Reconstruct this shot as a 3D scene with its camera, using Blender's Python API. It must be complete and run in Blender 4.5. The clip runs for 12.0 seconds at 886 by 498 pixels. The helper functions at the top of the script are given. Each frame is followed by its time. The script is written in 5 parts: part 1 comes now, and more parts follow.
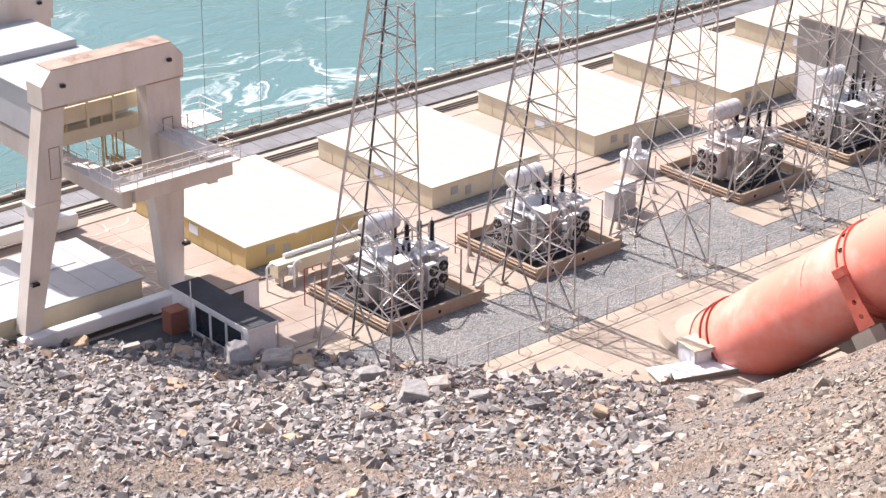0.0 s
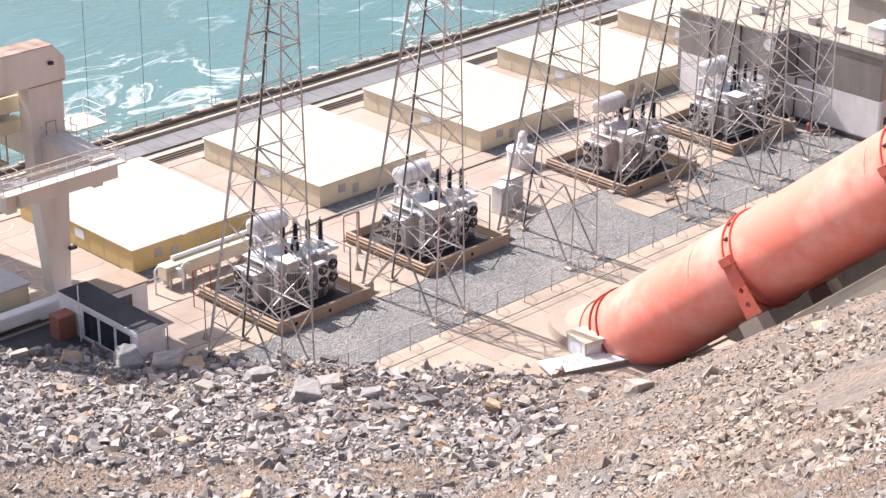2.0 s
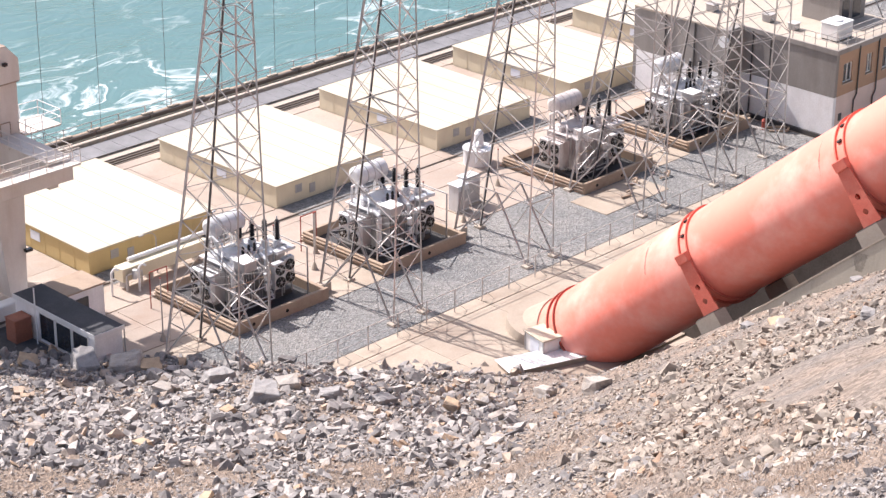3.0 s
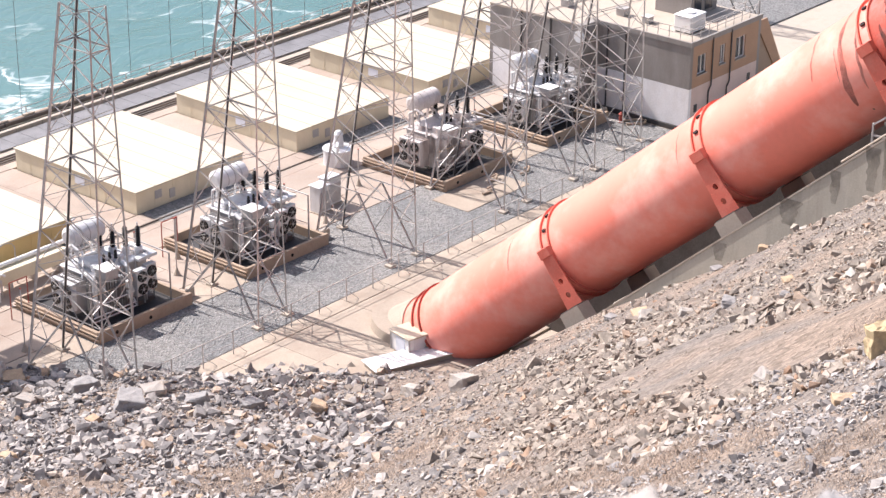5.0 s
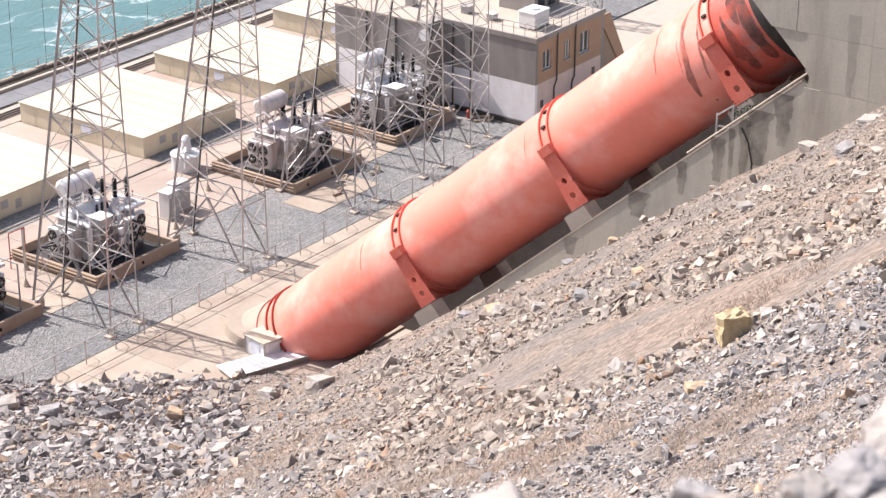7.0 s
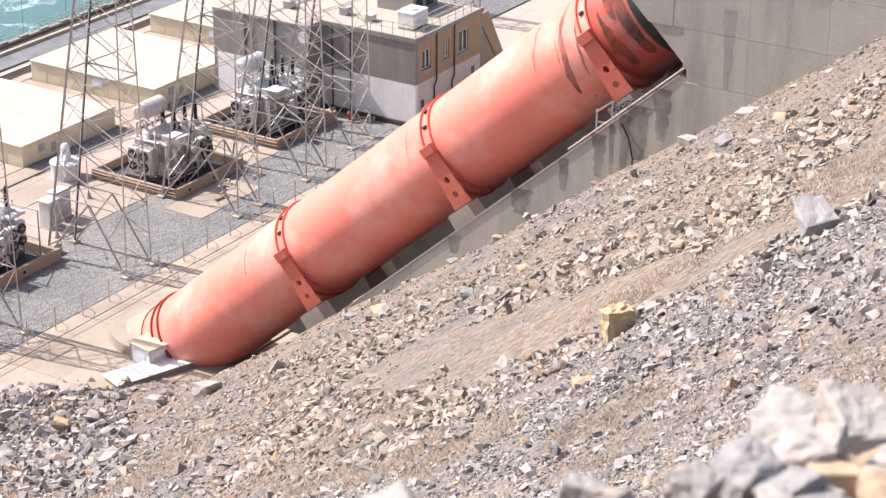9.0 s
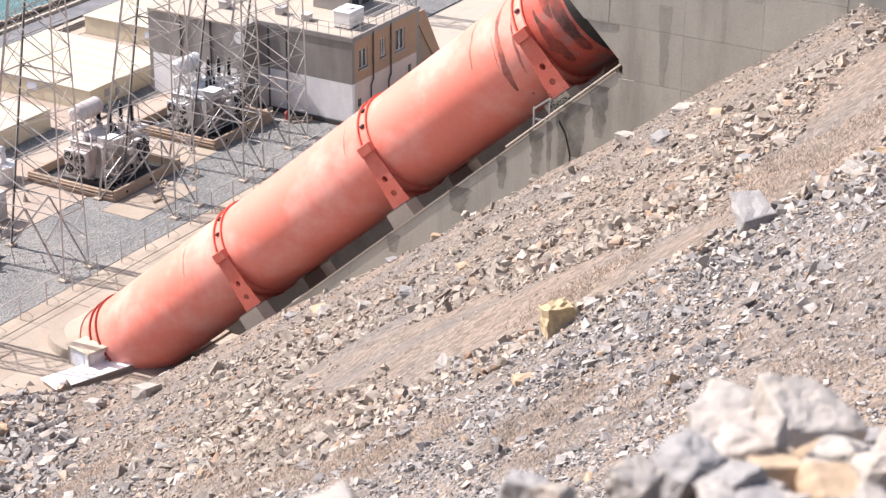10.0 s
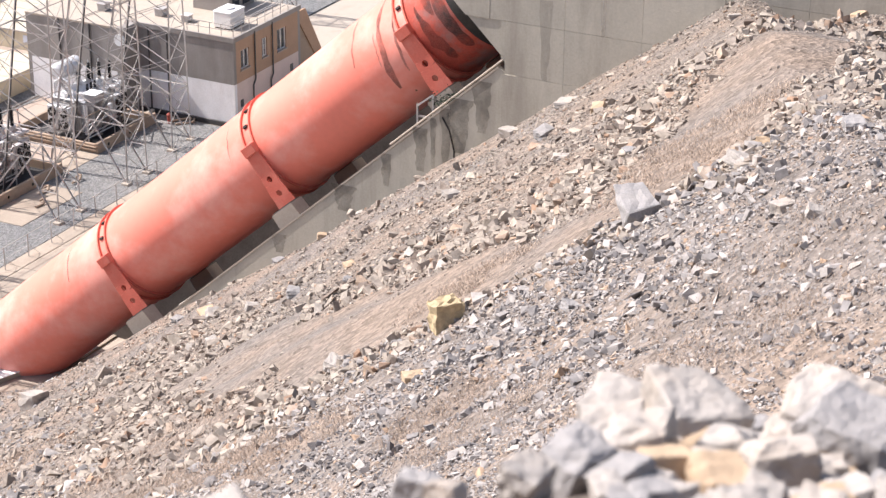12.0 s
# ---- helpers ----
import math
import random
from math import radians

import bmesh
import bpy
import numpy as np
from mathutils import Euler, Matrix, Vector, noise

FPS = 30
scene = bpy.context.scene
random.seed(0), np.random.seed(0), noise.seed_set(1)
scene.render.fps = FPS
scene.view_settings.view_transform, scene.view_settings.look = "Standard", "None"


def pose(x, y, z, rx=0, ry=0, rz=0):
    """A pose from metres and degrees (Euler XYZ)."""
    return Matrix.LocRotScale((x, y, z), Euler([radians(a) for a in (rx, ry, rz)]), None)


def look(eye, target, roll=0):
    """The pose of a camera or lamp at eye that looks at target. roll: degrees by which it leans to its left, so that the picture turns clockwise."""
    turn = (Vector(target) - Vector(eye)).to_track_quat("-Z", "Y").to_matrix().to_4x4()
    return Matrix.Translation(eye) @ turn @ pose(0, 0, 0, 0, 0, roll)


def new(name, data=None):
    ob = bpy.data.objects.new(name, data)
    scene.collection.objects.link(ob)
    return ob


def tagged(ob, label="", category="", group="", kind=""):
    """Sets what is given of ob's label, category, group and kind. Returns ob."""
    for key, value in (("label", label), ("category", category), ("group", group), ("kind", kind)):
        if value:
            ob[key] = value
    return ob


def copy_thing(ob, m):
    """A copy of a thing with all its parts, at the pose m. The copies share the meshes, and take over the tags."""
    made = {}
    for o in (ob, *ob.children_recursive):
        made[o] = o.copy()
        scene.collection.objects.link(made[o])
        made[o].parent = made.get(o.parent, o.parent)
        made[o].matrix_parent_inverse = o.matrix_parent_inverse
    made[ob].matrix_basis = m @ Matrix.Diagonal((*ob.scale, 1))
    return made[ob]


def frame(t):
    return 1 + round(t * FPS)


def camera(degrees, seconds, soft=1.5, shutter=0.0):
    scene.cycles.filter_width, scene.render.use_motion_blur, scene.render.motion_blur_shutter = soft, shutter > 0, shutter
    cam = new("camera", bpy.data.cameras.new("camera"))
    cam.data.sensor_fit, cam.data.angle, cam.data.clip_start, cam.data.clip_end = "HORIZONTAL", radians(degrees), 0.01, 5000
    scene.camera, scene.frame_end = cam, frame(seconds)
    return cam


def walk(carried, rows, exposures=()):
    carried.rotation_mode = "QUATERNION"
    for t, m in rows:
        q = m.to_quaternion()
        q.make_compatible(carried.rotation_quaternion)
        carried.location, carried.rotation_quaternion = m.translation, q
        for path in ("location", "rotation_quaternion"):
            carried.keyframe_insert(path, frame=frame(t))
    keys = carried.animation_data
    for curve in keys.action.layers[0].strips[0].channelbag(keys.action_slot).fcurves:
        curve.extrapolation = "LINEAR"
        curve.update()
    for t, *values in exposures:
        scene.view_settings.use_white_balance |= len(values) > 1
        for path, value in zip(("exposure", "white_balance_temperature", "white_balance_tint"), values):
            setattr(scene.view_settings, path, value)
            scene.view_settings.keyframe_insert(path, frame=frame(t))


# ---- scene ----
from math import cos, sin, pi

cam = camera(24.0, 12.0, soft=1.4)
cam.data.dof.use_dof, cam.data.dof.focus_distance, cam.data.dof.aperture_fstop = True, 80.0, 4.0
EYE = (0.0, 0.0, 66.0)
# seconds and the camera's turn: a tripod pans to the right
TURNS = [
    (0.0, 66.160, -0.309, -40.783), (0.5, 66.157, -0.344, -41.547), (1.0, 66.164, -0.287, -42.473),
    (1.5, 66.142, -0.386, -43.198), (2.0, 66.100, -0.321, -44.116), (2.5, 66.101, -0.312, -44.541),
    (3.0, 66.081, -0.355, -45.389), (5.0, 66.095, -0.320, -49.523), (5.5, 66.078, -0.371, -50.650),
    (6.0, 66.101, -0.344, -51.848), (6.5, 66.093, -0.311, -52.814), (7.0, 66.122, -0.310, -53.970),
    (9.0, 66.159, -0.265, -57.461), (9.5, 66.138, -0.327, -58.430), (10.0, 66.129, -0.294, -59.282),
    (10.5, 66.168, -0.297, -60.178), (11.0, 66.151, -0.371, -61.159), (11.5, 66.121, -0.348, -61.674),
    (12.0, 66.083, -0.335, -62.670)]
walk(cam, [(t, pose(*EYE, rx, ry, rz)) for t, rx, ry, rz in TURNS], [(0.0, 0.75, 6500, 15), (6.0, 0.68, 6400, 14), (12.0, 0.66, 6400, 13)])

# ---- daylight ----
SUN_WAY = Vector((-0.14, 1.0, 1.12)).normalized()
world = bpy.data.worlds.new("sky")
scene.world = world
world.use_nodes = True
wn = world.node_tree.nodes
sky = wn.new("ShaderNodeTexSky")
sky.sky_type = "NISHITA"
sky.sun_disc = False
sky.sun_elevation = math.asin(SUN_WAY.z)
sky.sun_rotation = math.atan2(SUN_WAY.x, SUN_WAY.y)
sky.air_density, sky.dust_density = 1.0, 3.0
wn["Background"].inputs["Strength"].default_value = 0.12
world.node_tree.links.new(sky.outputs[0], wn["Background"].inputs[0])
sun_data = bpy.data.lights.new("sun", "SUN")
sun_data.energy, sun_data.angle, sun_data.color = 4.9, radians(0.5), (1.0, 0.955, 0.905)
sun = new("sun", sun_data)
sun.matrix_world = look(SUN_WAY * 300, (0, 0, 0))


# ---- materials ----
def material(name, colour, rough=0.8, metal=0.0, vary=0.12, scale=0.6, fine=8.0, bump=0.15, stain=None, stain_amount=0.35, stain_scale=0.25, streak=1.0, spec=0.4, coat=0.0, per_piece=0.0, per_island=0.0):
    """A surface with fine grain, broad tone and, where named, stains; sizes in metres by object-independent position."""
    m = bpy.data.materials.new(name)
    m.use_nodes = True
    nt = m.node_tree
    n, l = nt.nodes, nt.links
    b = n["Principled BSDF"]
    b.inputs["Roughness"].default_value = rough
    b.inputs["Metallic"].default_value = metal
    b.inputs["Specular IOR Level"].default_value = spec
    b.inputs["Coat Weight"].default_value, b.inputs["Coat Roughness"].default_value = coat, 0.45
    geo = n.new("ShaderNodeNewGeometry")
    big = n.new("ShaderNodeTexNoise")
    big.inputs["Scale"].default_value = scale
    big.inputs["Detail"].default_value = 5
    small = n.new("ShaderNodeTexNoise")
    small.inputs["Scale"].default_value = fine
    small.inputs["Detail"].default_value = 4
    for t in (big, small):
        l.new(geo.outputs["Position"], t.inputs["Vector"])
    add = n.new("ShaderNodeMath")
    add.operation = "ADD"
    l.new(big.outputs["Fac"], add.inputs[0])
    l.new(small.outputs["Fac"], add.inputs[1])
    value = n.new("ShaderNodeMapRange")
    value.inputs["From Min"].default_value = 0.6
    value.inputs["From Max"].default_value = 1.4
    value.inputs["To Min"].default_value = 1 - vary
    value.inputs["To Max"].default_value = 1 + vary
    l.new(add.outputs[0], value.inputs["Value"])
    level = value.outputs[0]
    for amount, node, socket in ((per_piece, "ShaderNodeObjectInfo", "Random"), (per_island, "ShaderNodeNewGeometry", "Random Per Island")):
        if amount:
            info = n.new(node)
            r = n.new("ShaderNodeMapRange")
            r.inputs["To Min"].default_value = 1 - amount
            r.inputs["To Max"].default_value = 1 + amount
            l.new(info.outputs[socket], r.inputs["Value"])
            mul = n.new("ShaderNodeMath")
            mul.operation = "MULTIPLY"
            l.new(level, mul.inputs[0])
            l.new(r.outputs[0], mul.inputs[1])
            level = mul.outputs[0]
    hsv = n.new("ShaderNodeHueSaturation")
    hsv.inputs["Color"].default_value = (*colour, 1)
    l.new(level, hsv.inputs["Value"])
    out = hsv.outputs["Color"]
    if stain:
        mapping = n.new("ShaderNodeMapping")
        mapping.inputs["Scale"].default_value = (1, 1, 1 / streak)
        l.new(geo.outputs["Position"], mapping.inputs["Vector"])
        patch = n.new("ShaderNodeTexNoise")
        patch.inputs["Scale"].default_value = stain_scale
        patch.inputs["Detail"].default_value = 7
        patch.inputs["Roughness"].default_value = 0.65
        l.new(mapping.outputs[0], patch.inputs["Vector"])
        ramp = n.new("ShaderNodeMapRange")
        ramp.inputs["From Min"].default_value = 0.48
        ramp.inputs["From Max"].default_value = 0.72
        ramp.inputs["To Max"].default_value = stain_amount
        l.new(patch.outputs["Fac"], ramp.inputs["Value"])
        mix = n.new("ShaderNodeMix")
        mix.data_type = "RGBA"
        l.new(ramp.outputs[0], mix.inputs["Factor"])
        l.new(out, mix.inputs["A"])
        mix.inputs["B"].default_value = (*stain, 1)
        out = mix.outputs["Result"]
    l.new(out, b.inputs["Base Color"])
    if bump:
        bp = n.new("ShaderNodeBump")
        bp.inputs["Strength"].default_value = bump
        bp.inputs["Distance"].default_value = 0.05
        l.new(small.outputs["Fac"], bp.inputs["Height"])
        l.new(bp.outputs[0], b.inputs["Normal"])
    return m


CONCRETE = material("sunlit_concrete", (0.37, 0.305, 0.245), stain=(0.23, 0.165, 0.125), vary=0.14, stain_amount=0.6, stain_scale=0.22, per_piece=0.07)
PAVING = material("yard_paving", (0.37, 0.3, 0.25), stain=(0.24, 0.16, 0.12), vary=0.14, stain_amount=0.55, stain_scale=0.3, per_piece=0.09)
# stained concrete with the shade of the trench put into its colour
BEDDARK = material("trench_shade_concrete", (0.11, 0.1, 0.095), vary=0.3, stain=(0.05, 0.045, 0.04), stain_scale=0.5, stain_amount=0.7)
KERB = material("kerb_concrete", (0.42, 0.36, 0.3), stain=(0.24, 0.17, 0.12), stain_scale=0.6)
BUND = material("bund_concrete", (0.36, 0.27, 0.2), stain=(0.2, 0.13, 0.1), stain_scale=0.6, stain_amount=0.6)
PIT = material("dark_pit_gravel", (0.05, 0.048, 0.05), vary=0.3, fine=8, bump=0.6)
GREYWALL = material("weathered_grey_wall", (0.3, 0.275, 0.255), stain=(0.17, 0.15, 0.14), stain_scale=0.35, streak=4, stain_amount=0.6)
ORANGEWALL = material("ochre_render_wall", (0.42, 0.27, 0.18), stain=(0.3, 0.2, 0.14), stain_scale=0.5, streak=3)
WHITEWALL = material("whitewashed_wall", (0.84, 0.82, 0.82), stain=(0.55, 0.5, 0.46), stain_scale=0.5, streak=3, stain_amount=0.4)
PINKWALL = material("pale_pink_wall", (0.66, 0.52, 0.46), stain=(0.5, 0.38, 0.32), stain_scale=0.5, streak=3)
DAMWALL = material("dam_concrete", (0.45, 0.415, 0.35), stain=(0.22, 0.19, 0.155), stain_scale=0.3, streak=7, stain_amount=0.75, bump=0.25, per_piece=0.05)
ROOFCREAM = material("cream_roof_sheet", (0.52, 0.46, 0.36), rough=0.55, vary=0.05, stain=(0.48, 0.39, 0.25), stain_scale=0.12, stain_amount=0.3, bump=0.05)
WALLCREAM = material("cream_painted_wall", (0.66, 0.58, 0.43), vary=0.06, stain=(0.5, 0.42, 0.3), stain_scale=0.7, streak=3, bump=0.06)
WALLGOLD = material("golden_painted_wall", (0.56, 0.42, 0.2), vary=0.06, stain=(0.45, 0.32, 0.16), stain_scale=0.7, streak=3, bump=0.06)
STEEL = material("galvanised_steel", (0.45, 0.42, 0.4), rough=0.5, metal=0.1, vary=0.2, stain=(0.25, 0.18, 0.14), stain_scale=0.8, per_piece=0.2)
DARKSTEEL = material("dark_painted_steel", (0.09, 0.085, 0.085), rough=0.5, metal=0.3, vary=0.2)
TANKGREY = material("silver_grey_tank_paint", (0.63, 0.63, 0.64), rough=0.4, metal=0.15, vary=0.1, stain=(0.34, 0.3, 0.28), stain_scale=0.9, streak=3)
FINGREY = material("radiator_grey_paint", (0.4, 0.385, 0.38), rough=0.45, metal=0.15, vary=0.12, stain=(0.32, 0.27, 0.24), stain_scale=1.2, streak=3)
BLACK = material("black_glaze", (0.02, 0.018, 0.018), rough=0.25, vary=0.1, bump=0)
BRICKRED = material("oxide_red_paint", (0.33, 0.07, 0.05), rough=0.6, vary=0.15)
RUST = material("rusty_brown_box", (0.3, 0.12, 0.08), rough=0.8, vary=0.2, stain=(0.18, 0.09, 0.07), stain_scale=1.0)
PENSTOCK = material("penstock_red_paint", (0.85, 0.235, 0.17), rough=0.5, vary=0.05, scale=0.35, fine=2.5, stain=(0.95, 0.58, 0.5), stain_scale=0.16, stain_amount=0.6, bump=0.04, spec=0.5, coat=0.15)
def grime_material(name, colour, cover, scale):
    """A thin stain with ragged gaps through which the surface shows."""
    m = material(name, colour, rough=0.8, vary=0.3, bump=0)
    n, l = m.node_tree.nodes, m.node_tree.links
    geo = n.new("ShaderNodeNewGeometry")
    gaps = n.new("ShaderNodeTexNoise")
    gaps.inputs["Scale"].default_value, gaps.inputs["Detail"].default_value, gaps.inputs["Roughness"].default_value = scale, 8, 0.7
    l.new(geo.outputs["Position"], gaps.inputs["Vector"])
    cut_off = n.new("ShaderNodeMapRange")
    cut_off.inputs["From Min"].default_value, cut_off.inputs["From Max"].default_value = 0.25, 0.8
    cut_off.inputs["To Max"].default_value = cover
    l.new(gaps.outputs["Fac"], cut_off.inputs["Value"])
    l.new(cut_off.outputs[0], n["Principled BSDF"].inputs["Alpha"])
    return m


GRIME = grime_material("thin_dark_grime", (0.07, 0.04, 0.035), 0.9, 0.9)
SEEPAGE = grime_material("brown_black_seepage", (0.07, 0.058, 0.048), 0.7, 0.8)
FAINTSTAIN = grime_material("faint_water_stain", (0.16, 0.14, 0.12), 0.35, 0.6)
PALELIME = grime_material("pale_lime_bloom", (0.5, 0.47, 0.42), 0.5, 0.8)
NEARBLACK = material("near_black_coat", (0.03, 0.028, 0.027), rough=0.7, vary=0.3, stain=(0.1, 0.08, 0.06), stain_scale=0.8)
SCUFFED = material("scuffed_red_coating", (0.5, 0.09, 0.06), rough=0.55, vary=0.25, scale=0.8, stain=(0.27, 0.2, 0.19), stain_scale=0.45, stain_amount=0.95, bump=0.08)
RINGRED = material("ring_red_paint", (0.64, 0.15, 0.105), rough=0.5, vary=0.12, stain=(0.72, 0.32, 0.25), stain_scale=0.8)
CRANE = material("crane_beige_paint", (0.66, 0.59, 0.53), rough=0.55, vary=0.06, stain=(0.46, 0.36, 0.28), stain_scale=0.45, streak=4, stain_amount=0.5, bump=0.04)
CRANETOP = material("rust_streaked_crane_top", (0.36, 0.27, 0.215), rough=0.85, vary=0.25, scale=1.0, stain=(0.13, 0.075, 0.05), stain_scale=0.9, stain_amount=0.9)
WHITEPAINT = material("white_paint", (0.78, 0.77, 0.76), rough=0.5, vary=0.05, stain=(0.6, 0.56, 0.52), stain_scale=0.6, bump=0.03)
WHITEBLUE = material("bluish_white_cover", (0.68, 0.71, 0.78), rough=0.4, vary=0.05, bump=0.02)
ASPHALTROOF = material("dark_bitumen_roof", (0.055, 0.055, 0.06), rough=0.9, vary=0.3, stain=(0.16, 0.15, 0.15), stain_scale=0.4)
GREYSHEET = material("grey_roof_sheet", (0.42, 0.42, 0.43), rough=0.6, vary=0.08, stain=(0.3, 0.28, 0.27), stain_scale=0.5, streak=1)
GLASSDARK = material("dark_tinted_pane", (0.03, 0.035, 0.045), rough=0.15, vary=0.1, bump=0, spec=0.6)
RAIL = material("worn_rail_steel", (0.16, 0.13, 0.11), rough=0.5, metal=0.5, vary=0.2)
GRATING = material("steel_grating", (0.2, 0.195, 0.2), rough=0.6, metal=0.3, vary=0.35, fine=14)
QUAYDARK = material("quay_edge_timber", (0.12, 0.1, 0.085), rough=0.85, vary=0.3)
MARKING = material("faded_white_line", (0.52, 0.46, 0.39), vary=0.2)
GRASS = material("dry_grass", (0.36, 0.28, 0.22), rough=0.9, vary=0.3, per_island=0.4, bump=0)
SHRUB = material("dark_green_leaves", (0.022, 0.035, 0.018), rough=0.8, vary=0.4, per_island=0.4, bump=0)


def rock_material(name, ramp_stops, grain=0.35):
    m = bpy.data.materials.new(name)
    m.use_nodes = True
    n, l = m.node_tree.nodes, m.node_tree.links
    b = n["Principled BSDF"]
    b.inputs["Roughness"].default_value = 0.9
    b.inputs["Specular IOR Level"].default_value = 0.25
    geo = n.new("ShaderNodeNewGeometry")
    ramp = n.new("ShaderNodeValToRGB")
    el = ramp.color_ramp.elements
    for i, (at, c) in enumerate(ramp_stops):
        e = el[i] if i < 2 else el.new(at)
        e.position, e.color = at, (*c, 1)
    l.new(geo.outputs["Random Per Island"], ramp.inputs[0])
    big = n.new("ShaderNodeTexNoise")
    big.inputs["Scale"].default_value = 3.0
    big.inputs["Detail"].default_value = 6
    big.inputs["Roughness"].default_value = 0.7
    l.new(geo.outputs["Position"], big.inputs["Vector"])
    v = n.new("ShaderNodeMapRange")
    v.inputs["From Min"].default_value, v.inputs["From Max"].default_value = 0.3, 0.7
    v.inputs["To Min"].default_value, v.inputs["To Max"].default_value = 1 - grain, 1 + grain
    l.new(big.outputs["Fac"], v.inputs["Value"])
    hsv = n.new("ShaderNodeHueSaturation")
    l.new(ramp.outputs[0], hsv.inputs["Color"])
    l.new(v.outputs[0], hsv.inputs["Value"])
    l.new(hsv.outputs[0], b.inputs["Base Color"])
    bp = n.new("ShaderNodeBump")
    bp.inputs["Strength"].default_value, bp.inputs["Distance"].default_value = 0.5, 0.06
    l.new(big.outputs["Fac"], bp.inputs["Height"])
    l.new(bp.outputs[0], b.inputs["Normal"])
    return m


ROCK = rock_material("broken_quarry_rock", [(0.0, (0.113, 0.103, 0.103)), (0.2, (0.235, 0.218, 0.211)), (0.55, (0.338, 0.310, 0.293)), (0.86, (0.432, 0.395, 0.367)), (0.955, (0.376, 0.263, 0.179)), (1.0, (0.470, 0.437, 0.418))])
TANRUBBLE = rock_material("tan_quarry_rock", [(0.0, (0.172, 0.133, 0.110)), (0.2, (0.270, 0.228, 0.194)), (0.6, (0.343, 0.295, 0.249)), (0.87, (0.408, 0.348, 0.289)), (0.94, (0.327, 0.211, 0.143)), (1.0, (0.465, 0.429, 0.387))])
YELLOWROCK = material("yellow_ochre_rock", (0.46, 0.36, 0.22), vary=0.3, scale=2, stain=(0.3, 0.22, 0.12), stain_scale=1.5, bump=0.6)
PALEROCK = material("pale_near_rock", (0.37, 0.335, 0.305), vary=0.22, scale=3, fine=20, stain=(0.5, 0.36, 0.24), stain_scale=2.0, bump=0.5)
TANROCK = material("tan_broken_rock", (0.42, 0.31, 0.21), vary=0.25, scale=2, fine=12, stain=(0.3, 0.2, 0.13), stain_scale=1.5, bump=0.5)
GREYROCK = material("blue_grey_rock", (0.27, 0.255, 0.25), vary=0.25, scale=3, fine=20, stain=(0.42, 0.38, 0.34), stain_scale=2.0, bump=0.5)


# ---- building helpers ----
def mesh_of(bm, name, mat, smooth=False):
    me = bpy.data.meshes.new(name)
    bm.to_mesh(me)
    bm.free()
    me.materials.append(mat)
    if smooth:
        me.shade_smooth()
        me.set_sharp_from_angle(angle=radians(40))
    return me


def part(name, bm, mat, parent=None, label="", smooth=False):
    ob = new(name, mesh_of(bm, name, mat, smooth))
    ob.parent = parent
    return tagged(ob, label)


def thing(name, label, category, at=(0, 0, 0), turn=0.0, group="", kind=""):
    ob = new(name)
    ob.empty_display_size = 0.3
    ob.matrix_basis = pose(*at, 0, 0, turn)
    return tagged(ob, label, category, group, kind)


def box(lo, hi, bevel=0.0, bm=None):
    """A box between two corners, with its edges bevelled."""
    made = bm or bmesh.new()
    size = [b - a for a, b in zip(lo, hi)]
    mid = [(a + b) / 2 for a, b in zip(lo, hi)]
    r = bmesh.ops.create_cube(made, size=1, matrix=Matrix.LocRotScale(mid, None, size))
    if bevel:
        edges = {e for v in r["verts"] for e in v.link_edges}
        bmesh.ops.bevel(made, geom=list(edges), offset=bevel, segments=1, affect="EDGES", profile=0.5)
    return made


def prism(outline, axis, a, b, bm=None):
    """An outline in the plane across an axis (0 x, 1 y, 2 z), pushed from a to b along it."""
    made = bm or bmesh.new()
    def at(p, d):
        q = list(p)
        q.insert(axis, d)
        return q
    lo = [made.verts.new(at(p, a)) for p in outline]
    hi = [made.verts.new(at(p, b)) for p in outline]
    made.faces.new(lo)
    made.faces.new(hi)
    k = len(outline)
    for i in range(k):
        made.faces.new((lo[i], lo[(i + 1) % k], hi[(i + 1) % k], hi[i]))
    bmesh.ops.recalc_face_normals(made, faces=made.faces)
    return made


def round_bar(a, b, r, sides=12, r2=None, bm=None, caps=True):
    made = bm or bmesh.new()
    a, b = Vector(a), Vector(b)
    m = Matrix.Translation((a + b) / 2) @ (b - a).to_track_quat("Z", "Y").to_matrix().to_4x4()
    bmesh.ops.create_cone(made, cap_ends=caps, segments=sides, radius1=r, radius2=r if r2 is None else r2, depth=(b - a).length, matrix=m)
    return made


UNIT = {}


def unit_mesh(form, mat):
    key = (form, mat.name)
    if key not in UNIT:
        bm = bmesh.new()
        if form == "bar":
            bmesh.ops.create_cube(bm, size=1)
        elif form == "angle":
            t = 0.16
            prism([(-0.5, -0.5), (0.5, -0.5), (0.5, -0.5 + t), (-0.5 + t, -0.5 + t), (-0.5 + t, 0.5), (-0.5, 0.5)], 2, -0.5, 0.5, bm)
        else:
            bmesh.ops.create_cone(bm, cap_ends=True, segments=10, radius1=0.5, radius2=0.5, depth=1)
        UNIT[key] = mesh_of(bm, form, mat, form == "rod")
    return UNIT[key]


def bar(name, a, b, w, mat, parent, form="bar", h=None, label=""):
    """A straight member from a to b, w wide, on a mesh shared with its like."""
    a, b = Vector(a), Vector(b)
    ob = new(name, unit_mesh(form, mat))
    ob.parent = parent
    ob.matrix_basis = Matrix.LocRotScale((a + b) / 2, (b - a).to_track_quat("Z", "Y"), (w, h or w, (b - a).length))
    return tagged(ob, label)


